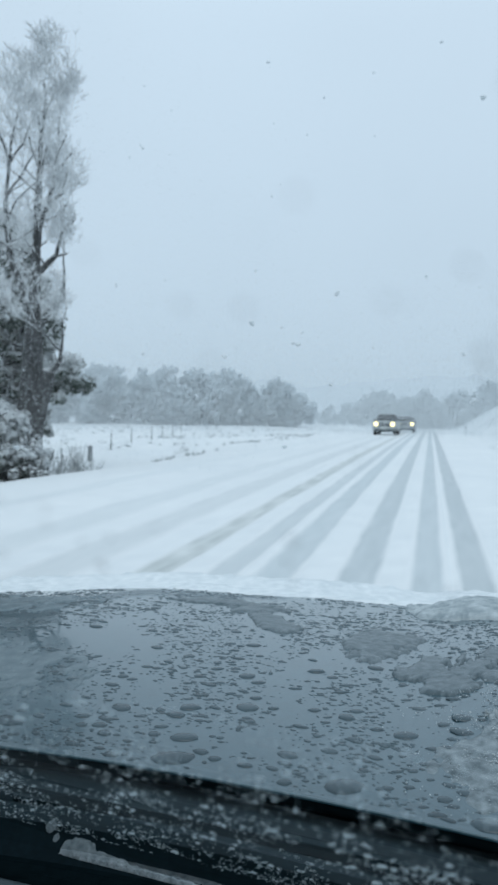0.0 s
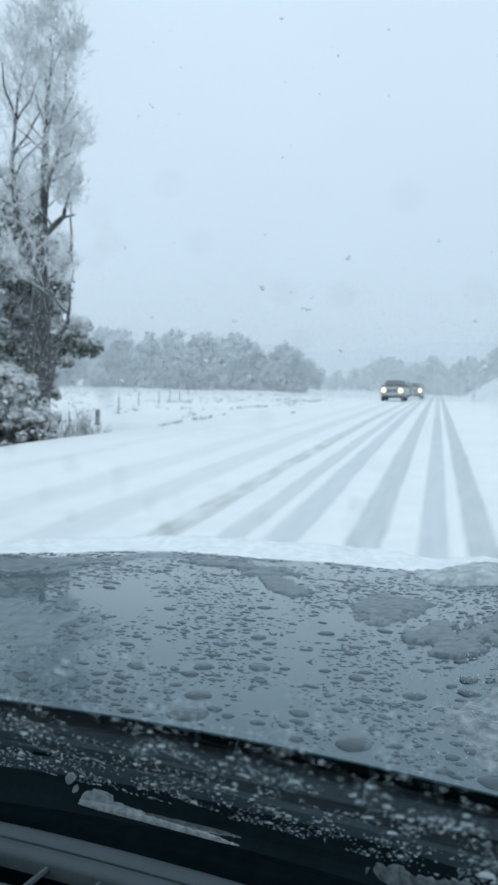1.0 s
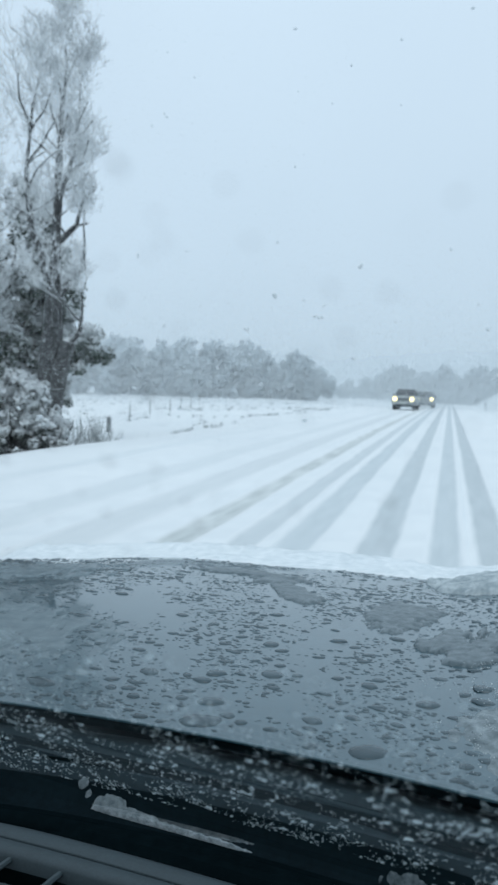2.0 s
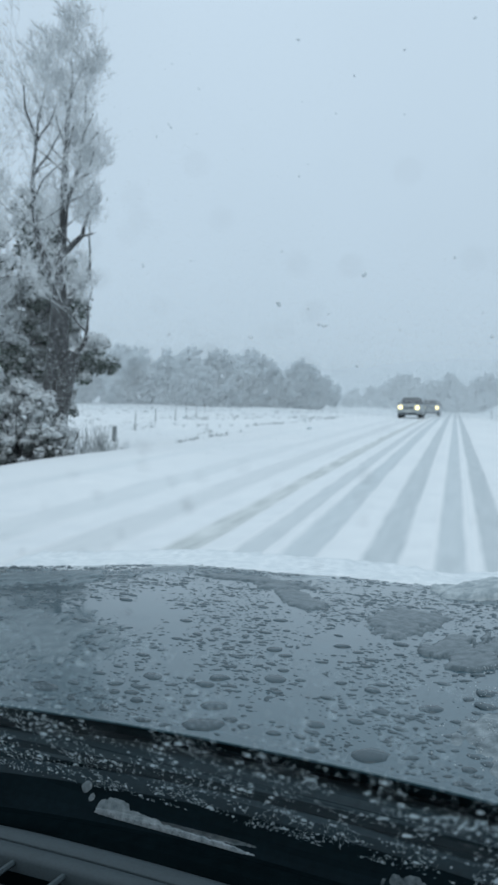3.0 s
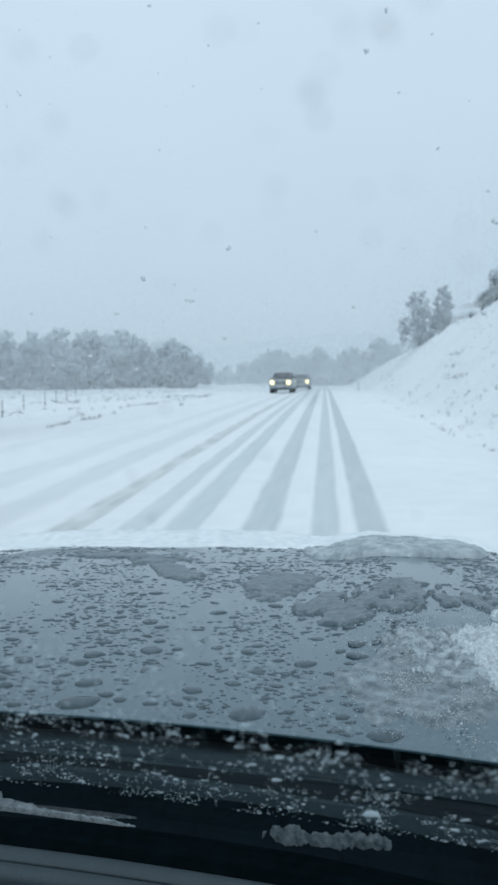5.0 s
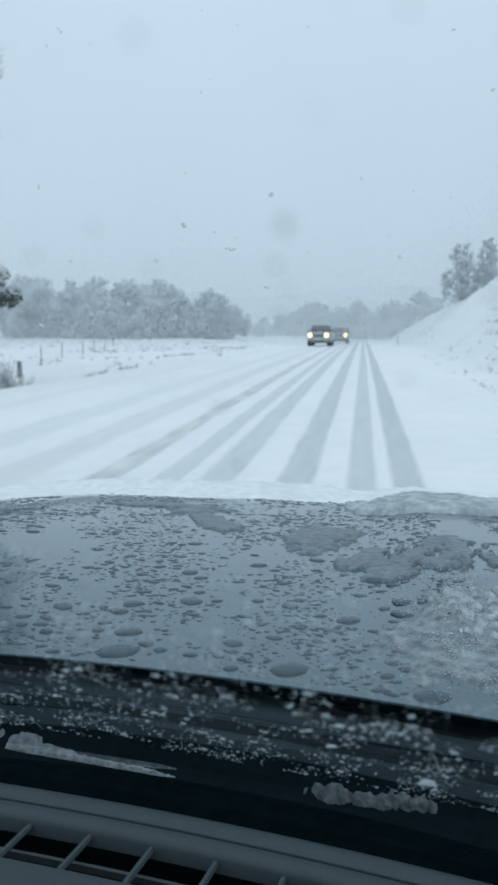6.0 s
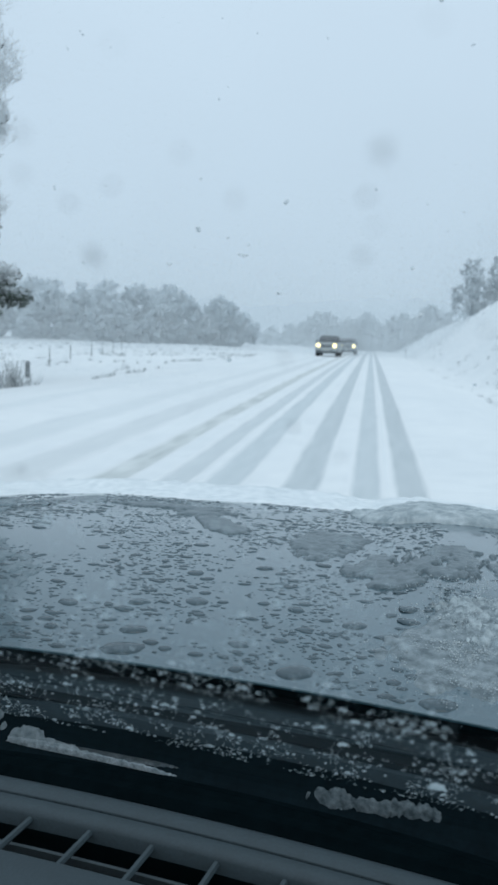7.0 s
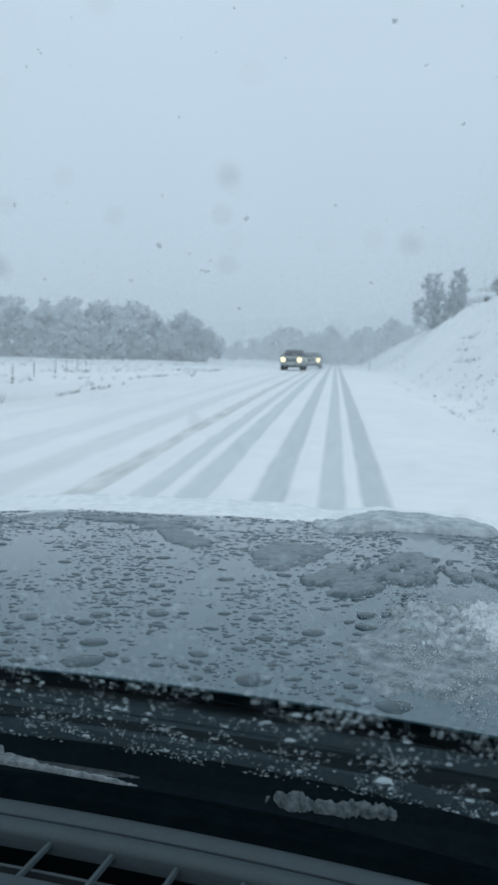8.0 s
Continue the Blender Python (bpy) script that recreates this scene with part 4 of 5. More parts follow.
# ---- snow, slush and water on the car ----
def slush(name, blobs, h, seed, mat, label, ragged=0.5, grain=22.0, surface=hood_z, rough=0.5, cell=0.0017, deep=2.2, category="snow", rise=4.5):
    """Slush lying on a surface: the union of a few ellipses (x, y, half width, half depth, turn), eaten away at its ragged edges and into islands."""
    lo = [min(k[a] - 1.35 * max(k[2], k[3]) for k in blobs) for a in (0, 1)]
    hi = [max(k[a] + 1.35 * max(k[2], k[3]) for k in blobs) for a in (0, 1)]
    xs, ys = np.arange(lo[0], hi[0], cell), np.arange(lo[1], hi[1], cell * deep)
    gx, gy = np.meshgrid(xs, ys, indexing="ij")
    base = np.full(gx.shape, -9.0)
    for x, y, rx, ry, turn in blobs:
        u = ((gx - x) * math.cos(turn) + (gy - y) * math.sin(turn)) / rx
        v = ((gy - y) * math.cos(turn) - (gx - x) * math.sin(turn)) / ry
        base = np.maximum(base, 1 - (u * u + v * v))
    field = base.copy()
    for i, j in zip(*np.nonzero(base > -1.4 * ragged)):
        p = Vector((gx[i, j] + seed, gy[i, j] * 0.6, seed))
        field[i, j] += ragged * (noise.noise(p * grain) + 0.55 * noise.noise(p * grain * 2.6) + 0.35 * noise.noise(p * grain * 6.5))
    s, index = Shape(), {}

    def corner(x, y, f, key):
        if key not in index:
            p = Vector((x * 90, y * 60, seed))
            lump = 1 + rough * noise.noise(p) + rough * 0.7 * noise.noise(p * 2.7)
            s.v.append(Vector((x, y, surface(x, y) - 0.0002 + h * max(0.0, 1 - math.exp(-rise * max(0.0, f))) * max(0.15, lump))))
            index[key] = len(s.v) - 1
        return index[key]

    inside = field > 0
    for i in range(len(xs) - 1):
        for j in range(len(ys) - 1):
            ring = ((i, j), (i + 1, j), (i + 1, j + 1), (i, j + 1))
            flags = [inside[k] for k in ring]
            if not any(flags):
                continue
            face = []
            for n in range(4):
                a, b = ring[n], ring[(n + 1) % 4]
                if flags[n]:
                    face.append(corner(gx[a], gy[a], field[a], a))
                if flags[n] != flags[(n + 1) % 4]:
                    a, b = min(a, b), max(a, b)
                    t = field[a] / (field[a] - field[b])
                    face.append(corner(gx[a] + (gx[b] - gx[a]) * t, gy[a] + (gy[b] - gy[a]) * t, 0.0, (a, b)))
            if len(set(face)) > 2:
                s.f.append(tuple(face))
    return single(name, s, mat, label, category, smooth=True)


ICE = snow_material("wet_grey_ice", (0.080, 0.113, 0.128), (0.178, 0.218, 0.238), 85.0, 0.4, 0.002)
ICE.node_tree.nodes["Principled BSDF"].inputs["Roughness"].default_value = 0.35
FILM = snow_material("thin_slush_film", (0.13, 0.175, 0.195), (0.19, 0.24, 0.262), 40.0, 0.4, 0.002)
FILM.node_tree.nodes["Principled BSDF"].inputs["Roughness"].default_value = 0.25
HEAP = snow_material("wet_snow_heap", (0.25, 0.30, 0.32), (0.50, 0.55, 0.57), 35.0, 0.3, 0.004)
MUSH = snow_material("watery_slush", (0.09, 0.122, 0.136), (0.30, 0.35, 0.37), 70.0, 0.5, 0.003)
MUSH.node_tree.nodes["Principled BSDF"].inputs["Roughness"].default_value = 0.3
FROST = snow_material("crusted_snow", (0.40, 0.47, 0.495), (0.80, 0.84, 0.86), 260.0, 1.0, 0.004)
PLATES = (  # name, ellipses, height, seed, raggedness, label
    ("ice_patch", ((-0.066, 1.195, 0.052, 0.095, -0.1), (-0.036, 1.225, 0.040, 0.075, 0.0)), 0.0045, 3.1, 0.75, "flat grey plate of melting ice on the wet bonnet"),
    ("ice_patch", ((0.010, 1.075, 0.032, 0.060, -0.3), (0.060, 1.075, 0.045, 0.055, 0.2), (0.035, 1.015, 0.040, 0.035, 0.0), (0.110, 1.045, 0.038, 0.040, 0.1)), 0.005, 5.3, 1.7, "ragged grey slush plate on the wet bonnet"),
    ("ice_patch", ((0.165, 1.075, 0.055, 0.060, 0.0), (0.225, 1.060, 0.045, 0.055, 0.0), (0.135, 1.130, 0.040, 0.040, 0.0)), 0.0045, 6.9, 2.0, "broken scraps of slush on the bonnet's shoulder"),
    ("ice_patch", ((-0.400, 1.445, 0.095, 0.030, -0.05), (-0.310, 1.400, 0.060, 0.050, -0.5), (-0.265, 1.305, 0.034, 0.080, 0.45), (-0.232, 1.252, 0.030, 0.042, 0.9)), 0.004, 8.2, 0.80, "thin tongue of slush near the bonnet's front"),
    ("ice_patch", ((-0.620, 0.930, 0.150, 0.110, 0.0),), 0.0025, 10.7, 1.4, "thin slush film on the bonnet"),
    ("ice_patch", ((-0.780, 1.330, 0.130, 0.110, 0.3),), 0.003, 11.3, 1.4, "thin slush film near the bonnet's far corner"),
)
for name, blobs, ph, seed, rag, label in PLATES:
    slush(name, blobs, ph, seed, FILM if "film" in label else ICE, label, rag, 36.0, rough=0.12)
slush("slush_mound", ((0.120, 1.50, 0.150, 0.120, -0.05), (0.235, 1.47, 0.090, 0.085, -0.3)), 0.017, 12.2, HEAP, "grey mound of wet snow at the bonnet's front corner", 0.40, 14.0, rough=0.15)
slush("snow_crust", ((0.075, 0.800, 0.070, 0.055, 0.4), (0.130, 0.760, 0.080, 0.060, 0.3), (0.150, 0.870, 0.080, 0.060, 0.3)), 0.004, 16.4, MUSH, "thin wet slush round the snow crust on the bonnet", 0.70, rough=0.45)
slush("snow_crust", ((0.245, 0.840, 0.062, 0.130, -0.25), (0.280, 0.93, 0.055, 0.100, 0.0), (0.215, 0.780, 0.040, 0.055, 0.0), (0.208, 0.850, 0.052, 0.085, 0.0)), 0.009, 17.7, FROST, "whitish crust of snow along the bonnet's edge", 0.80, 45.0, rough=0.6, cell=0.0014)
slush("snow_crust", ((0.140, 0.850, 0.055, 0.065, 0.4), (0.115, 0.905, 0.040, 0.022, 0.2)), 0.006, 15.1, SLUSH, "crystalline crust of snow on the bonnet", 1.20, 60.0, rough=0.8, cell=0.0014)
grains, rnd = Shape(), random.Random(19)
made = 0
while made < 6000:
    x, y = 0.165 + rnd.gauss(0, 0.060), 0.83 + rnd.gauss(0, 0.085)
    q = noise.noise(Vector((x * 26, y * 26, 3))) + 0.6 * noise.noise(Vector((x * 70, y * 70, 9)))
    if x > CX + 0.71 or y < hood_rear(x) + 0.01 or q < rnd.uniform(-0.25, 0.45):
        continue
    r = 0.00052 * math.exp(rnd.gauss(0, 0.38))
    grains.ball((x, y, hood_z(x, y) + 0.004 + rnd.uniform(0, 0.006) * smooth01(0.10, 0.22, x)), r, 4, 0.8, 0.3, rnd)
    made += 1
single("snow_grains", grains, FROST, "loose icy snow grains lying on the bonnet", "snow grains", "stuff")

ridge = Shape()
rows = []
rnd = random.Random(8)
for x in np.linspace(CX - 0.70, CX + 0.72, 260):
    w = 0.165 + 0.035 * noise.noise(Vector((x * 7, 1, 0))) + 0.018 * noise.noise(Vector((x * 40, 2, 0)))
    h = 0.027 - 0.013 * smooth01(-0.10, 0.03, x) + 0.004 * noise.noise(Vector((x * 7, 5, 0))) + 0.003 * noise.noise(Vector((x * 50, 6, 0)))
    yf = hood_front(x) - 0.030
    rows.append([(x, yf - w * a, hood_z(x, yf - w * a) - 0.0005 + h * b * (1 + 0.13 * noise.noise(Vector((x * 45, a * 6, 3))))) for a, b in ((1.0, 0), (0.9, 0.10), (0.7, 0.22), (0.45, 0.42), (0.22, 0.75), (0.05, 1.0), (-0.07, 0.8), (-0.13, -0.3))])
ridge.sheet(rows)
single("snow_ridge", ridge, CLUMP, "ridge of fresh snow along the bonnet's front edge", "snow", smooth=True)


def cowl_z(x, y):
    """Height of the drain and the screen's black border below the cowl panel."""
    d, e = cowl_base(x) - y, dash_base(x) - y
    return max(float(np.interp(d, (0.066, 0.0765, 0.082, 0.096, 0.13), (0.8335, 0.826, 0.819, 0.808, 0.798))),
               float(np.interp(e, (0.106, 0.122, 0.150, 0.157), (0.798, 0.806, 0.806, 0.800))))


MELT = snow_material("melting_snow", (0.12, 0.155, 0.17), (0.29, 0.335, 0.355), 140.0, 0.9, 0.004)


def on_cowl(x, back, rx, ry, turn=0.0):
    """An ellipse of snow on the cowl, its distance given from the dash line that it lies along."""
    return (x, dash_base(x) - back, rx, ry, math.atan(-0.34 * (x + 0.565)) + turn)


SODDEN = snow_material("sodden_snow", (0.045, 0.066, 0.076), (0.19, 0.228, 0.245), 160.0, 0.9, 0.004)


def gutter_z(x, y):
    """The drain, running on under the screen's black border."""
    return cowl_z(x, y) - 0.03 * smooth01(0.1215, 0.1225, dash_base(x) - y)


CLUMPS = (  # ellipses (x, distance from the dash line, half width, half depth), height, raggedness, material, label
    (((-0.306, 0.121, 0.022, 0.0145), (-0.275, 0.121, 0.036, 0.0085), (-0.235, 0.1205, 0.075, 0.0034)), 0.006, 0.30, MELT, "long drift of melting snow along the foot of the windscreen"),
    (((-0.343, 0.106, 0.005, 0.0040), (-0.335, 0.112, 0.0035, 0.0035)), 0.0025, 0.9, MELT, "crumb of melting snow beside the drift"),
    (((-0.020, 0.110, 0.021, 0.0062), (0.010, 0.110, 0.026, 0.0042), (0.041, 0.107, 0.024, 0.005)), 0.006, 0.80, SODDEN, "lumpy clump of sodden snow by the windscreen's foot"),
)
for k, (lumps_, h, rag, mat, label) in enumerate(CLUMPS):
    slush("snow_clump", [on_cowl(*e) for e in lumps_], h, 30.3 + k * 1.7, mat, label, rag, 120.0, gutter_z, 0.2, 0.0007, 1.0, rise=1.7)

BEAD = plain("water_bead", (0.045, 0.078, 0.095), 0.08, 0.0, 0.0, spread=0.1, spec=0.55)
rnd, beads = random.Random(42), Shape()
LARGE, SMALL = ((1.0, 0.0), (0.94, 0.42), (0.78, 0.80), (0.45, 0.97)), ((1.0, 0.0), (0.82, 0.75))
big, taken = [], collections.deque(maxlen=260)
for k in range(25000):
    x, v = rnd.uniform(CX - 0.70, CX + 0.70), rnd.random()
    if k < 110:  # the large flat drops gather towards the rear
        y = hood_rear(x) + 0.016 + 0.48 * v ** 1.6
        r = 0.0055 + 0.0115 * rnd.random() ** 1.7 * (1 - 0.4 * v)
        wide, deep = rnd.uniform(1.1, 1.5), rnd.uniform(0.7, 1.05)
    else:
        y = hood_rear(x) + 0.008 + v * (hood_front(x) - hood_rear(x) - 0.09)
        q = noise.noise(Vector((x * 9, y * 5, 2))) + 0.5 * noise.noise(Vector((x * 24, y * 14, 6)))
        if q < rnd.uniform(-0.48, 0.26):
            continue
        r = min(0.0062, 0.0010 * math.exp(abs(rnd.gauss(0, 0.76))))
        wide, deep = rnd.uniform(0.9, 1.9), rnd.uniform(0.6, 1.1)
    if any((x - a) ** 2 + (y - b) ** 2 < (r + c) ** 2 * 1.25 for a, b, c in itertools.chain(big, taken)):
        continue
    if any(((x - p[0]) / p[2]) ** 2 + ((y - p[1]) / p[3]) ** 2 < 1.1 for q in PLATES[:4] for p in q[1]) or (x > 0.13 and y < 1.0):
        continue
    (big if k < 110 else taken).append((x, y, r * 1.2))
    beads.dome((x, y, hood_z(x, y) - 0.0003), r * wide, r * deep, min(0.0027, r * rnd.uniform(0.17, 0.25) + 0.0004), Euler((0, 0, rnd.uniform(-0.4, 0.4))).to_quaternion(), 14 if r > 0.005 else 9 if r > 0.003 else 6, 0.12 if r > 0.005 else 0.22, rnd, LARGE if r > 0.0022 else SMALL)
single("water_beads", beads, BEAD, "beads of meltwater scattered over the bonnet", "water beads", "stuff", smooth=True)

# specks of snow and droplets on the screen
rnd, specks = random.Random(9), Shape()
tilt = Euler((radians(-38), 0, 0)).to_quaternion()
for wanted, lo, hi, fine, patchy in ((6000, 0.17, 0.40, 0.00018, 0.36), (5600, 0.37, 0.555, 0.00015, 0.40), (150, 0.16, 0.52, 0.00042, 0.1)):
    made = 0
    while made < wanted:
        x, sl = rnd.uniform(-0.36, 0.17), rnd.uniform(lo, hi)
        q = noise.noise(Vector((x * 42, sl * 18, 1))) + 0.5 * noise.noise(Vector((x * 120, sl * 60, 4)))
        if q < rnd.uniform(patchy - 0.65, patchy + 0.15):
            continue
        r = fine * 1.2 * math.exp(rnd.gauss(0, 0.58))
        specks.dome(screen_point(x, sl, 0.0006), r * rnd.uniform(1.0, 2.0), r, r * 0.8, tilt, 5, 0.35, rnd, ((1.0, 0.0), (0.78, 0.75)))
        made += 1
SPECK = snow_material("wet_snow_speck", (0.60, 0.71, 0.75), (0.82, 0.90, 0.93), 200.0, 0.2, 0.001)
sn, sl_ = SPECK.node_tree.nodes, SPECK.node_tree.links
s_thin, s_mix = sn.new("ShaderNodeBsdfTranslucent"), sn.new("ShaderNodeMixShader")  # wet snow lets the daylight through
s_thin.inputs[0].default_value, s_mix.inputs[0].default_value = (0.78, 0.88, 0.92, 1), 0.6
sl_.new(sn["Principled BSDF"].outputs[0], s_mix.inputs[1])
sl_.new(s_thin.outputs[0], s_mix.inputs[2])
sl_.new(s_mix.outputs[0], sn["Material Output"].inputs[0])
single("screen_specks", specks, SPECK, "specks of snow and droplets on the windscreen", "snow specks", "stuff")


# ---- oncoming cars ----
LAMP, _, _, lb = material("lit_headlamp", 0.2)
lb.inputs["Base Color"].default_value = (0.3, 0.28, 0.2, 1)
lb.inputs["Emission Color"].default_value, lb.inputs["Emission Strength"].default_value = (1.0, 0.85, 0.42, 1), 2.6
# dark glass and roof, greyed so that the colour holds some haze
HAZED_GLASS = plain("hazed_dark_car_glass", (0.05, 0.058, 0.064), 0.15, 0.0, 0.6, spread=0.05)
HAZED_ROOF = plain("hazed_dark_roof_paint", (0.09, 0.10, 0.108), 0.5)
PLATE = plain("number_plate", (0.55, 0.56, 0.55), 0.4)


def oncoming(at, paint, label, tall):
    """A car seen from the front; it looks towards -y in its own space."""
    car = thing("oncoming_car", label, "car", "oncoming cars", at)

    def ring(y, half, lo, hi, e=0.08):
        pts = [(-half + e, lo), (half - e, lo), (half, lo + e), (half, hi - e), (half - e, hi), (-half + e, hi), (-half, hi - e), (-half, lo + e)]
        return [(x, y, z) for x, z in pts]

    def loft(rows, name, mat, text="", parent=car):
        s = Shape()
        s.sheet(rows, closed=True)
        n = len(rows[0])
        s.f.append(tuple(range(n - 1, -1, -1)))
        s.f.append(tuple(range(len(s.v) - n, len(s.v))))
        return part(name, s, mat, parent, text)

    h = tall
    body = loft([ring(-2.10, 0.70, 0.40, 0.86), ring(-2.02, 0.77, 0.34, 0.96), ring(-1.2, 0.81, 0.30, 1.00), ring(-0.8, 0.81, 0.30, 1.02), ring(1.9, 0.81, 0.32, 1.04), ring(2.25, 0.75, 0.38, 1.0)], "body", paint)
    loft([ring(-0.85, 0.74, 0.98, 1.04, 0.02), ring(-0.25, 0.63, 0.98, h - 0.03, 0.06), ring(0.5, 0.63, 0.98, h, 0.06), ring(1.6, 0.62, 0.98, h - 0.04, 0.06), ring(2.1, 0.70, 0.98, 1.1, 0.03)], "cabin", HAZED_ROOF, "dark roof and pillars")
    s = Shape()
    s.sheet([[(-0.68, -0.85, 1.05), (0.68, -0.85, 1.05)], [(-0.57, -0.28, h - 0.07), (0.57, -0.28, h - 0.07)]])
    part("windscreen", s, HAZED_GLASS, car, "dark windscreen")
    s = Shape()
    s.box((-0.42, -2.125, 0.66), (0.42, -2.06, 0.86), 0.012)
    part("grille", s, TRIM, body, "dark grille")
    for k in range(4):
        s = Shape()
        s.box((-0.41, -2.135, 0.68 + 0.045 * k), (0.41, -2.12, 0.702 + 0.045 * k))
        part("grille_bar", s, STEEL, body)
    s = Shape()
    s.box((-0.80, -2.17, 0.40), (0.80, -1.98, 0.60), 0.04)
    bump_ = part("bumper", s, paint, car)
    s = Shape()
    s.box((-0.72, -2.14, 0.24), (0.72, -1.98, 0.395), 0.03)
    part("valance", s, TRIM, bump_, "dark lower valance")
    s = Shape()
    s.box((-0.16, -2.185, 0.45), (0.16, -2.172, 0.53), 0.004)
    part("number_plate", s, PLATE, bump_)
    for sx in (-1, 1):
        s = Shape()
        s.tube((sx * 0.58, -2.12, 0.78), (sx * 0.58, -2.03, 0.78), 0.155, 0.16, 18)
        lamp = part("headlight", s, LAMP, car, "lit yellowish headlight")
        s = Shape()
        s.tube((sx * 0.58, -2.09, 0.78), (sx * 0.58, -2.02, 0.78), 0.175, 0.18, 18)
        part("headlight_ring", s, STEEL, lamp)
        s = Shape()
        s.box((sx * 0.84 - 0.06, -0.72, 1.02), (sx * 0.84 + 0.06, -0.60, 1.13), 0.03)
        part("mirror", s, TRIM, car)
        for y in (-1.35, 1.4):
            tyre = Shape()
            rows = []
            for k in range(20):
                w = 2 * math.pi * k / 20
                rows.append([(sx * 0.69 + dx, y + math.cos(w) * r, 0.33 + math.sin(w) * r) for dx, r in ((-0.11, 0.2), (-0.12, 0.29), (-0.08, 0.335), (0.08, 0.335), (0.12, 0.29), (0.11, 0.2), (0.0, 0.02))])
            tyre.sheet(rows + rows[:1])
            wheel = part("wheel", tyre, RUBBER_AND_SHADE, car)
            s = Shape()
            for k in range(5):
                w = 2 * math.pi * k / 5
                s.tube((sx * 0.81, y, 0.33), (sx * 0.80, y + math.cos(w) * 0.2, 0.33 + math.sin(w) * 0.2), 0.035, 0.025, 5)
            part("rim", s, STEEL, wheel)
    return car


# car paints lightened: the haze in front of them is in the colour
HAZED_GREY = plain("hazed_grey_green_paint", (0.33, 0.365, 0.36), 0.5, 0.0, 0.25, 60.0, 0.15)
HAZED_BLUE = plain("hazed_dark_blue_paint", (0.24, 0.272, 0.285), 0.5, 0.0, 0.25, 60.0, 0.15)
oncoming(pose(-3.05, 56, ground_z(-3.05, 56), 0, 0, -2), HAZED_GREY, "grey-green off-roader coming with lit yellowish headlights", 1.50)
oncoming(pose(-2.1, 71, ground_z(-2.1, 71), 0, 0, -1), HAZED_BLUE, "dark car following behind with lit headlights", 1.48)

# ---- falling snow: loose flakes near by, and oversized flakes further off that imitate haze ----
HAZE_FLAKE = snow_material("haze_snowflake", (0.72, 0.765, 0.785), (0.79, 0.83, 0.85), 40.0, 0.0, 0.001)

NEARFLAKE = snow_material("wet_snowflake", (0.60, 0.64, 0.66), (0.70, 0.74, 0.76), 90.0, 0.0, 0.001)


# Flakes grow with distance and are added to veil what lies behind, as haze.
def haze_flurry(count, y0, y1, size, top, label, seed, right=0.28):
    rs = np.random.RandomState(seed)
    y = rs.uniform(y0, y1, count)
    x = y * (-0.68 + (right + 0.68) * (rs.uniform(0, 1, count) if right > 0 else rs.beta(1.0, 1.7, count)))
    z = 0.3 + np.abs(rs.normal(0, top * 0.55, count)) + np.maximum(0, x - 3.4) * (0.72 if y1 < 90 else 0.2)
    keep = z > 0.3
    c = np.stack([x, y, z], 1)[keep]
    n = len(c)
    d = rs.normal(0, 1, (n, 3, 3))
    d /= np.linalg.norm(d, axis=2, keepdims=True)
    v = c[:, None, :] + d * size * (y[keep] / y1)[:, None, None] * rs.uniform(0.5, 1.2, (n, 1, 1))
    me = bpy.data.meshes.new("snowfall_and_haze")
    me.vertices.add(n * 3)
    me.vertices.foreach_set("co", v.astype(np.float32).ravel())
    me.loops.add(n * 3)
    me.loops.foreach_set("vertex_index", np.arange(n * 3, dtype=np.int32))
    me.polygons.add(n)
    me.polygons.foreach_set("loop_start", np.arange(0, n * 3, 3, dtype=np.int32))
    me.materials.append(HAZE_FLAKE)
    me.update(calc_edges=True)
    me.validate()
    return tagged(new("snowfall_and_haze", me), label, "snowfall", "", "stuff")


haze_flurry(640000, 57, 79, 0.046, 10, "dense oversized flakes standing in for haze before the wood", 1)
haze_flurry(420000, 90, 117, 0.072, 9, "dense oversized flakes standing in for haze before the far trees", 2)
haze_flurry(60000, 11, 17.5, 0.0145, 8, "fine flakes standing in for light haze before the roadside trees", 3, -0.12)
haze_flurry(130000, 24, 48, 0.030, 6, "fine flakes standing in for light haze over the road", 4)

# single flakes close to the car, dark against the bright sky
near, rnd = Shape(), random.Random(83)
for _ in range(85):
    y = rnd.uniform(2.4, 8.0)
    c = Vector((y * rnd.uniform(-0.66, 0.30), y, 1.2 + y * rnd.uniform(-0.10, 0.50)))
    for _ in range(rnd.choice((1, 2, 2, 3))):
        o = Vector((rnd.uniform(-1, 1), rnd.uniform(-1, 1), rnd.uniform(-1, 1))) * 0.008
        near.ball(c + o, rnd.uniform(0.005, 0.014), 5, rnd.uniform(0.5, 0.9), 0.4, rnd)
single("snowfall_and_haze", near, NEARFLAKE, "large wet flakes falling close by", "snowfall", "stuff")

# wet flakes melting on the upper part of the screen, half transparent
WET, xn, xl, xb = material("melting_flake", 0.3)
xb.inputs["Base Color"].default_value = (0.22, 0.25, 0.27, 1)
xt, xm = xn.new("ShaderNodeBsdfTransparent"), xn.new("ShaderNodeMixShader")
xm.inputs[0].default_value = 0.55
xl.new(xt.outputs[0], xm.inputs[1])
xl.new(xb.outputs[0], xm.inputs[2])
xl.new(xm.outputs[0], xn["Material Output"].inputs[0])


def on_glass(rnd, low, high):
    """A place on the glass, spread evenly over the passenger's outlook between two heights in degrees."""
    k, side = math.tan(radians(rnd.uniform(low, high))), math.tan(radians(rnd.uniform(-18, 36)))
    sl = (0.395 + 0.638 * k) / (0.616 + 0.788 * k)
    return -side * (0.638 - 0.788 * sl), sl


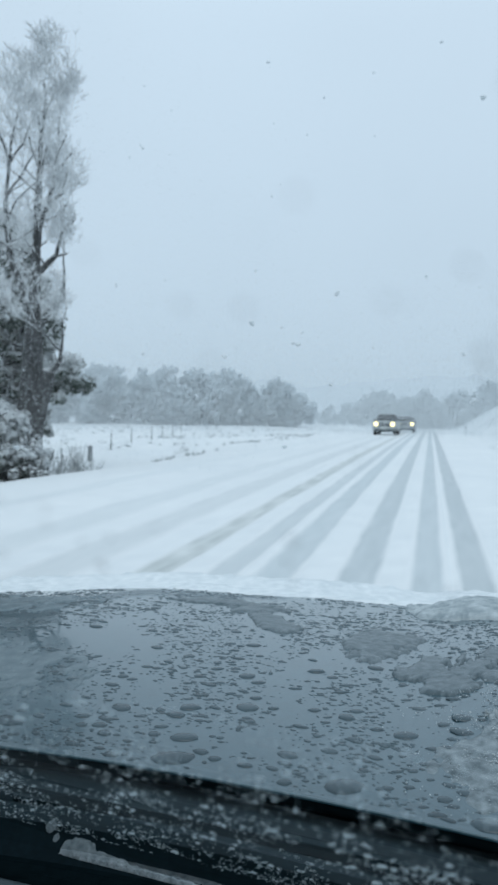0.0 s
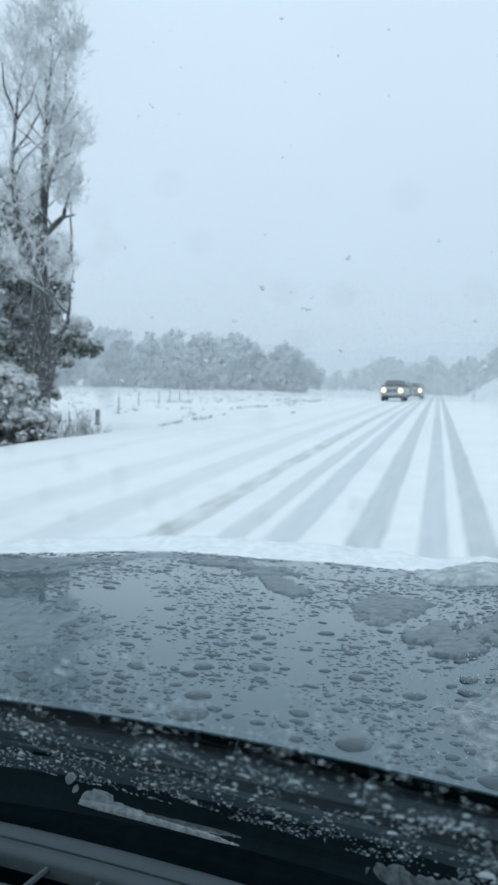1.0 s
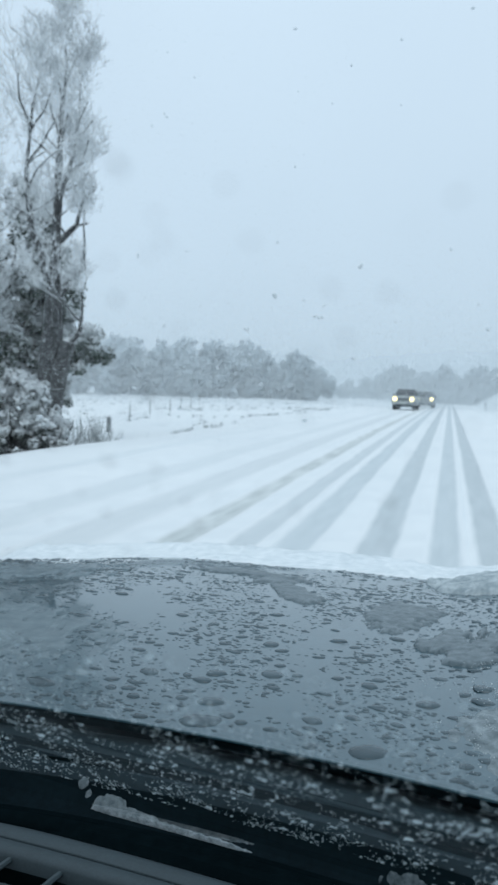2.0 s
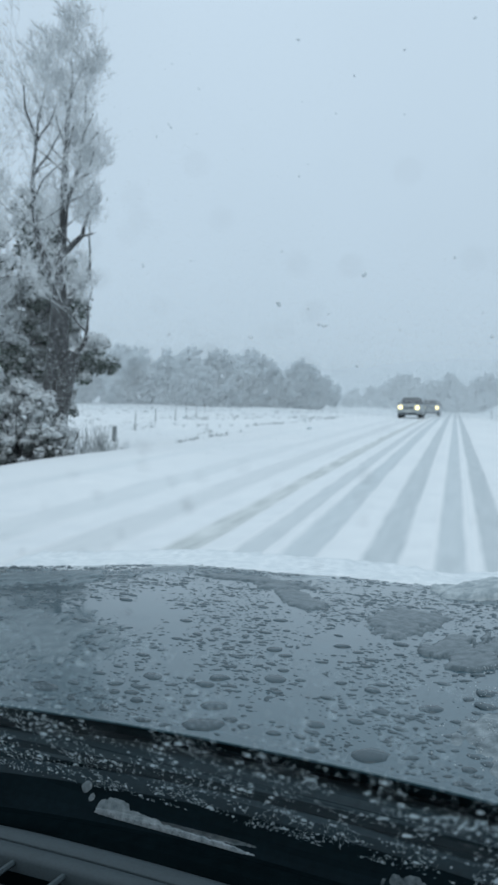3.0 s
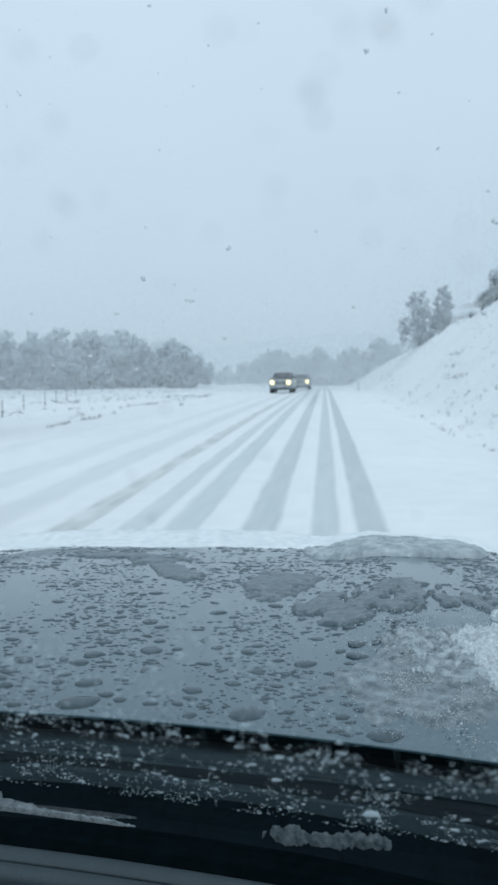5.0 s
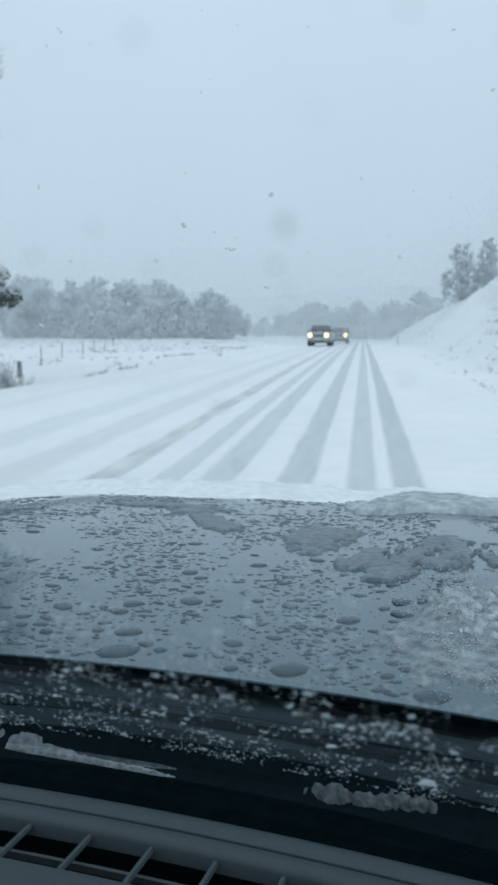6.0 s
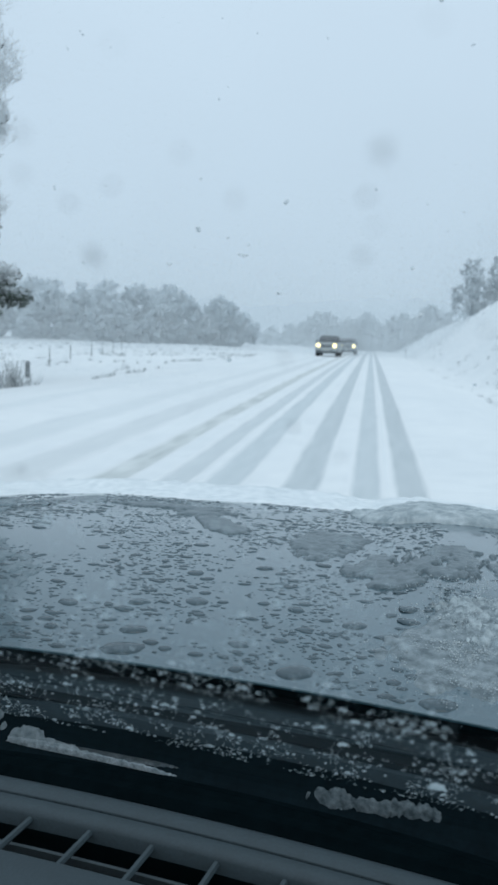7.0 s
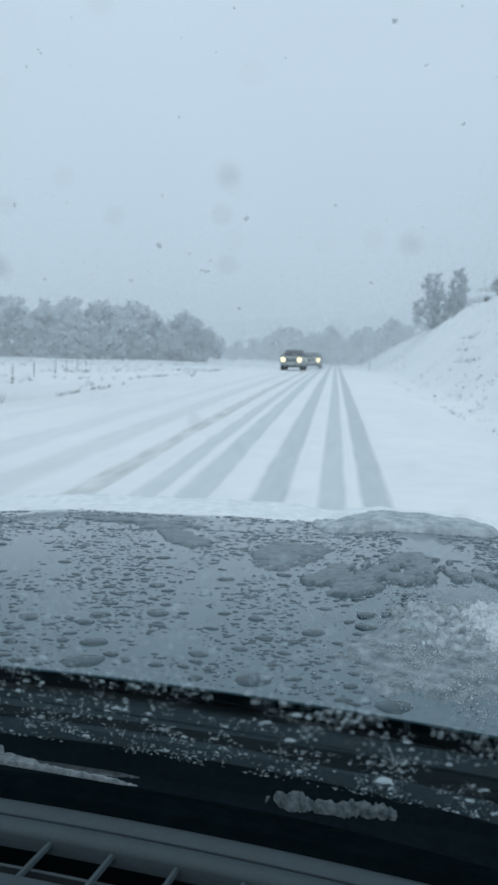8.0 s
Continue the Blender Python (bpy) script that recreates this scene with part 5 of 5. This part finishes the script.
drops, rnd = Shape(), random.Random(55)
for _ in range(110):
    x, sl = on_glass(rnd, -14, 29)
    p = screen_point(x, sl, 0.0006)
    r = (p - Vector((0, 0, 1.2))).length * 0.0023 * math.exp(rnd.gauss(0, 0.45))
    for _ in range(rnd.choice((1, 2, 3, 4))):
        drops.dome(p + tilt @ Vector((rnd.uniform(-1, 1) * r, rnd.uniform(-1, 1) * r, 0)), r * rnd.uniform(0.4, 1.0), r * rnd.uniform(0.5, 1.2), r * 0.2, tilt, 8, 0.35, rnd)
single("screen_drops", drops, WET, "small wet flakes melting on the windscreen", "wet flakes", "stuff", smooth=True)

# faint smears of meltwater on the glass, thinning out to nothing at their edges
SMEAR, mn, ml, mb = material("meltwater_smear", 0.4)
mb.inputs["Base Color"].default_value = (0.30, 0.345, 0.37, 1)
m_at, m_noise, m_mul, mt, mm = mn.new("ShaderNodeAttribute"), mn.new("ShaderNodeTexNoise"), mn.new("ShaderNodeMath"), mn.new("ShaderNodeBsdfTransparent"), mn.new("ShaderNodeMixShader")
m_at.attribute_name = "lie"
m_noise.inputs["Scale"].default_value = 140.0
m_mul.operation = "MULTIPLY"
ml.new(m_at.outputs["Fac"], m_mul.inputs[0])
ml.new(m_noise.outputs["Fac"], m_mul.inputs[1])
ml.new(m_mul.outputs[0], mm.inputs[0])
ml.new(mt.outputs[0], mm.inputs[1])
ml.new(mb.outputs[0], mm.inputs[2])
ml.new(mm.outputs[0], mn["Material Output"].inputs[0])
smears, rnd = Shape(), random.Random(71)
for k in range(150):
    x, sl = on_glass(rnd, -2, 30) if k < 70 else on_glass(rnd, -29, -13)
    r = (screen_point(x, sl) - Vector((0, 0, 1.2))).length * (rnd.uniform(0.005, 0.014) if k < 70 else rnd.uniform(0.007, 0.022))
    turn, amp, i, weight = rnd.uniform(0, 6.3), [rnd.uniform(0.7, 1.2) for _ in range(12)], len(smears.v), rnd.uniform(0.40, 1.0) if k < 70 else rnd.uniform(0.10, 0.26)
    smears.v.append(screen_point(x, sl, 0.0009))
    smears.lie.append(weight)
    for f, w in ((0.35, 0.85), (0.7, 0.35), (1.0, 0.0)):
        for k in range(12):
            th = turn + 2 * math.pi * k / 12
            smears.v.append(screen_point(x + math.cos(th) * r * f * amp[k], sl + math.sin(th) * r * f * amp[k] * 1.3, 0.0009))
            smears.lie.append(w * weight)
    for k in range(12):
        j = (k + 1) % 12
        smears.f.append((i, i + 1 + k, i + 1 + j))
        for ring in (0, 12):
            smears.f.append((i + 1 + ring + k, i + 13 + ring + k, i + 13 + ring + j, i + 1 + ring + j))
single("screen_smears", smears, SMEAR, "faint smears of meltwater on the windscreen", "water smears", "stuff", smooth=True)
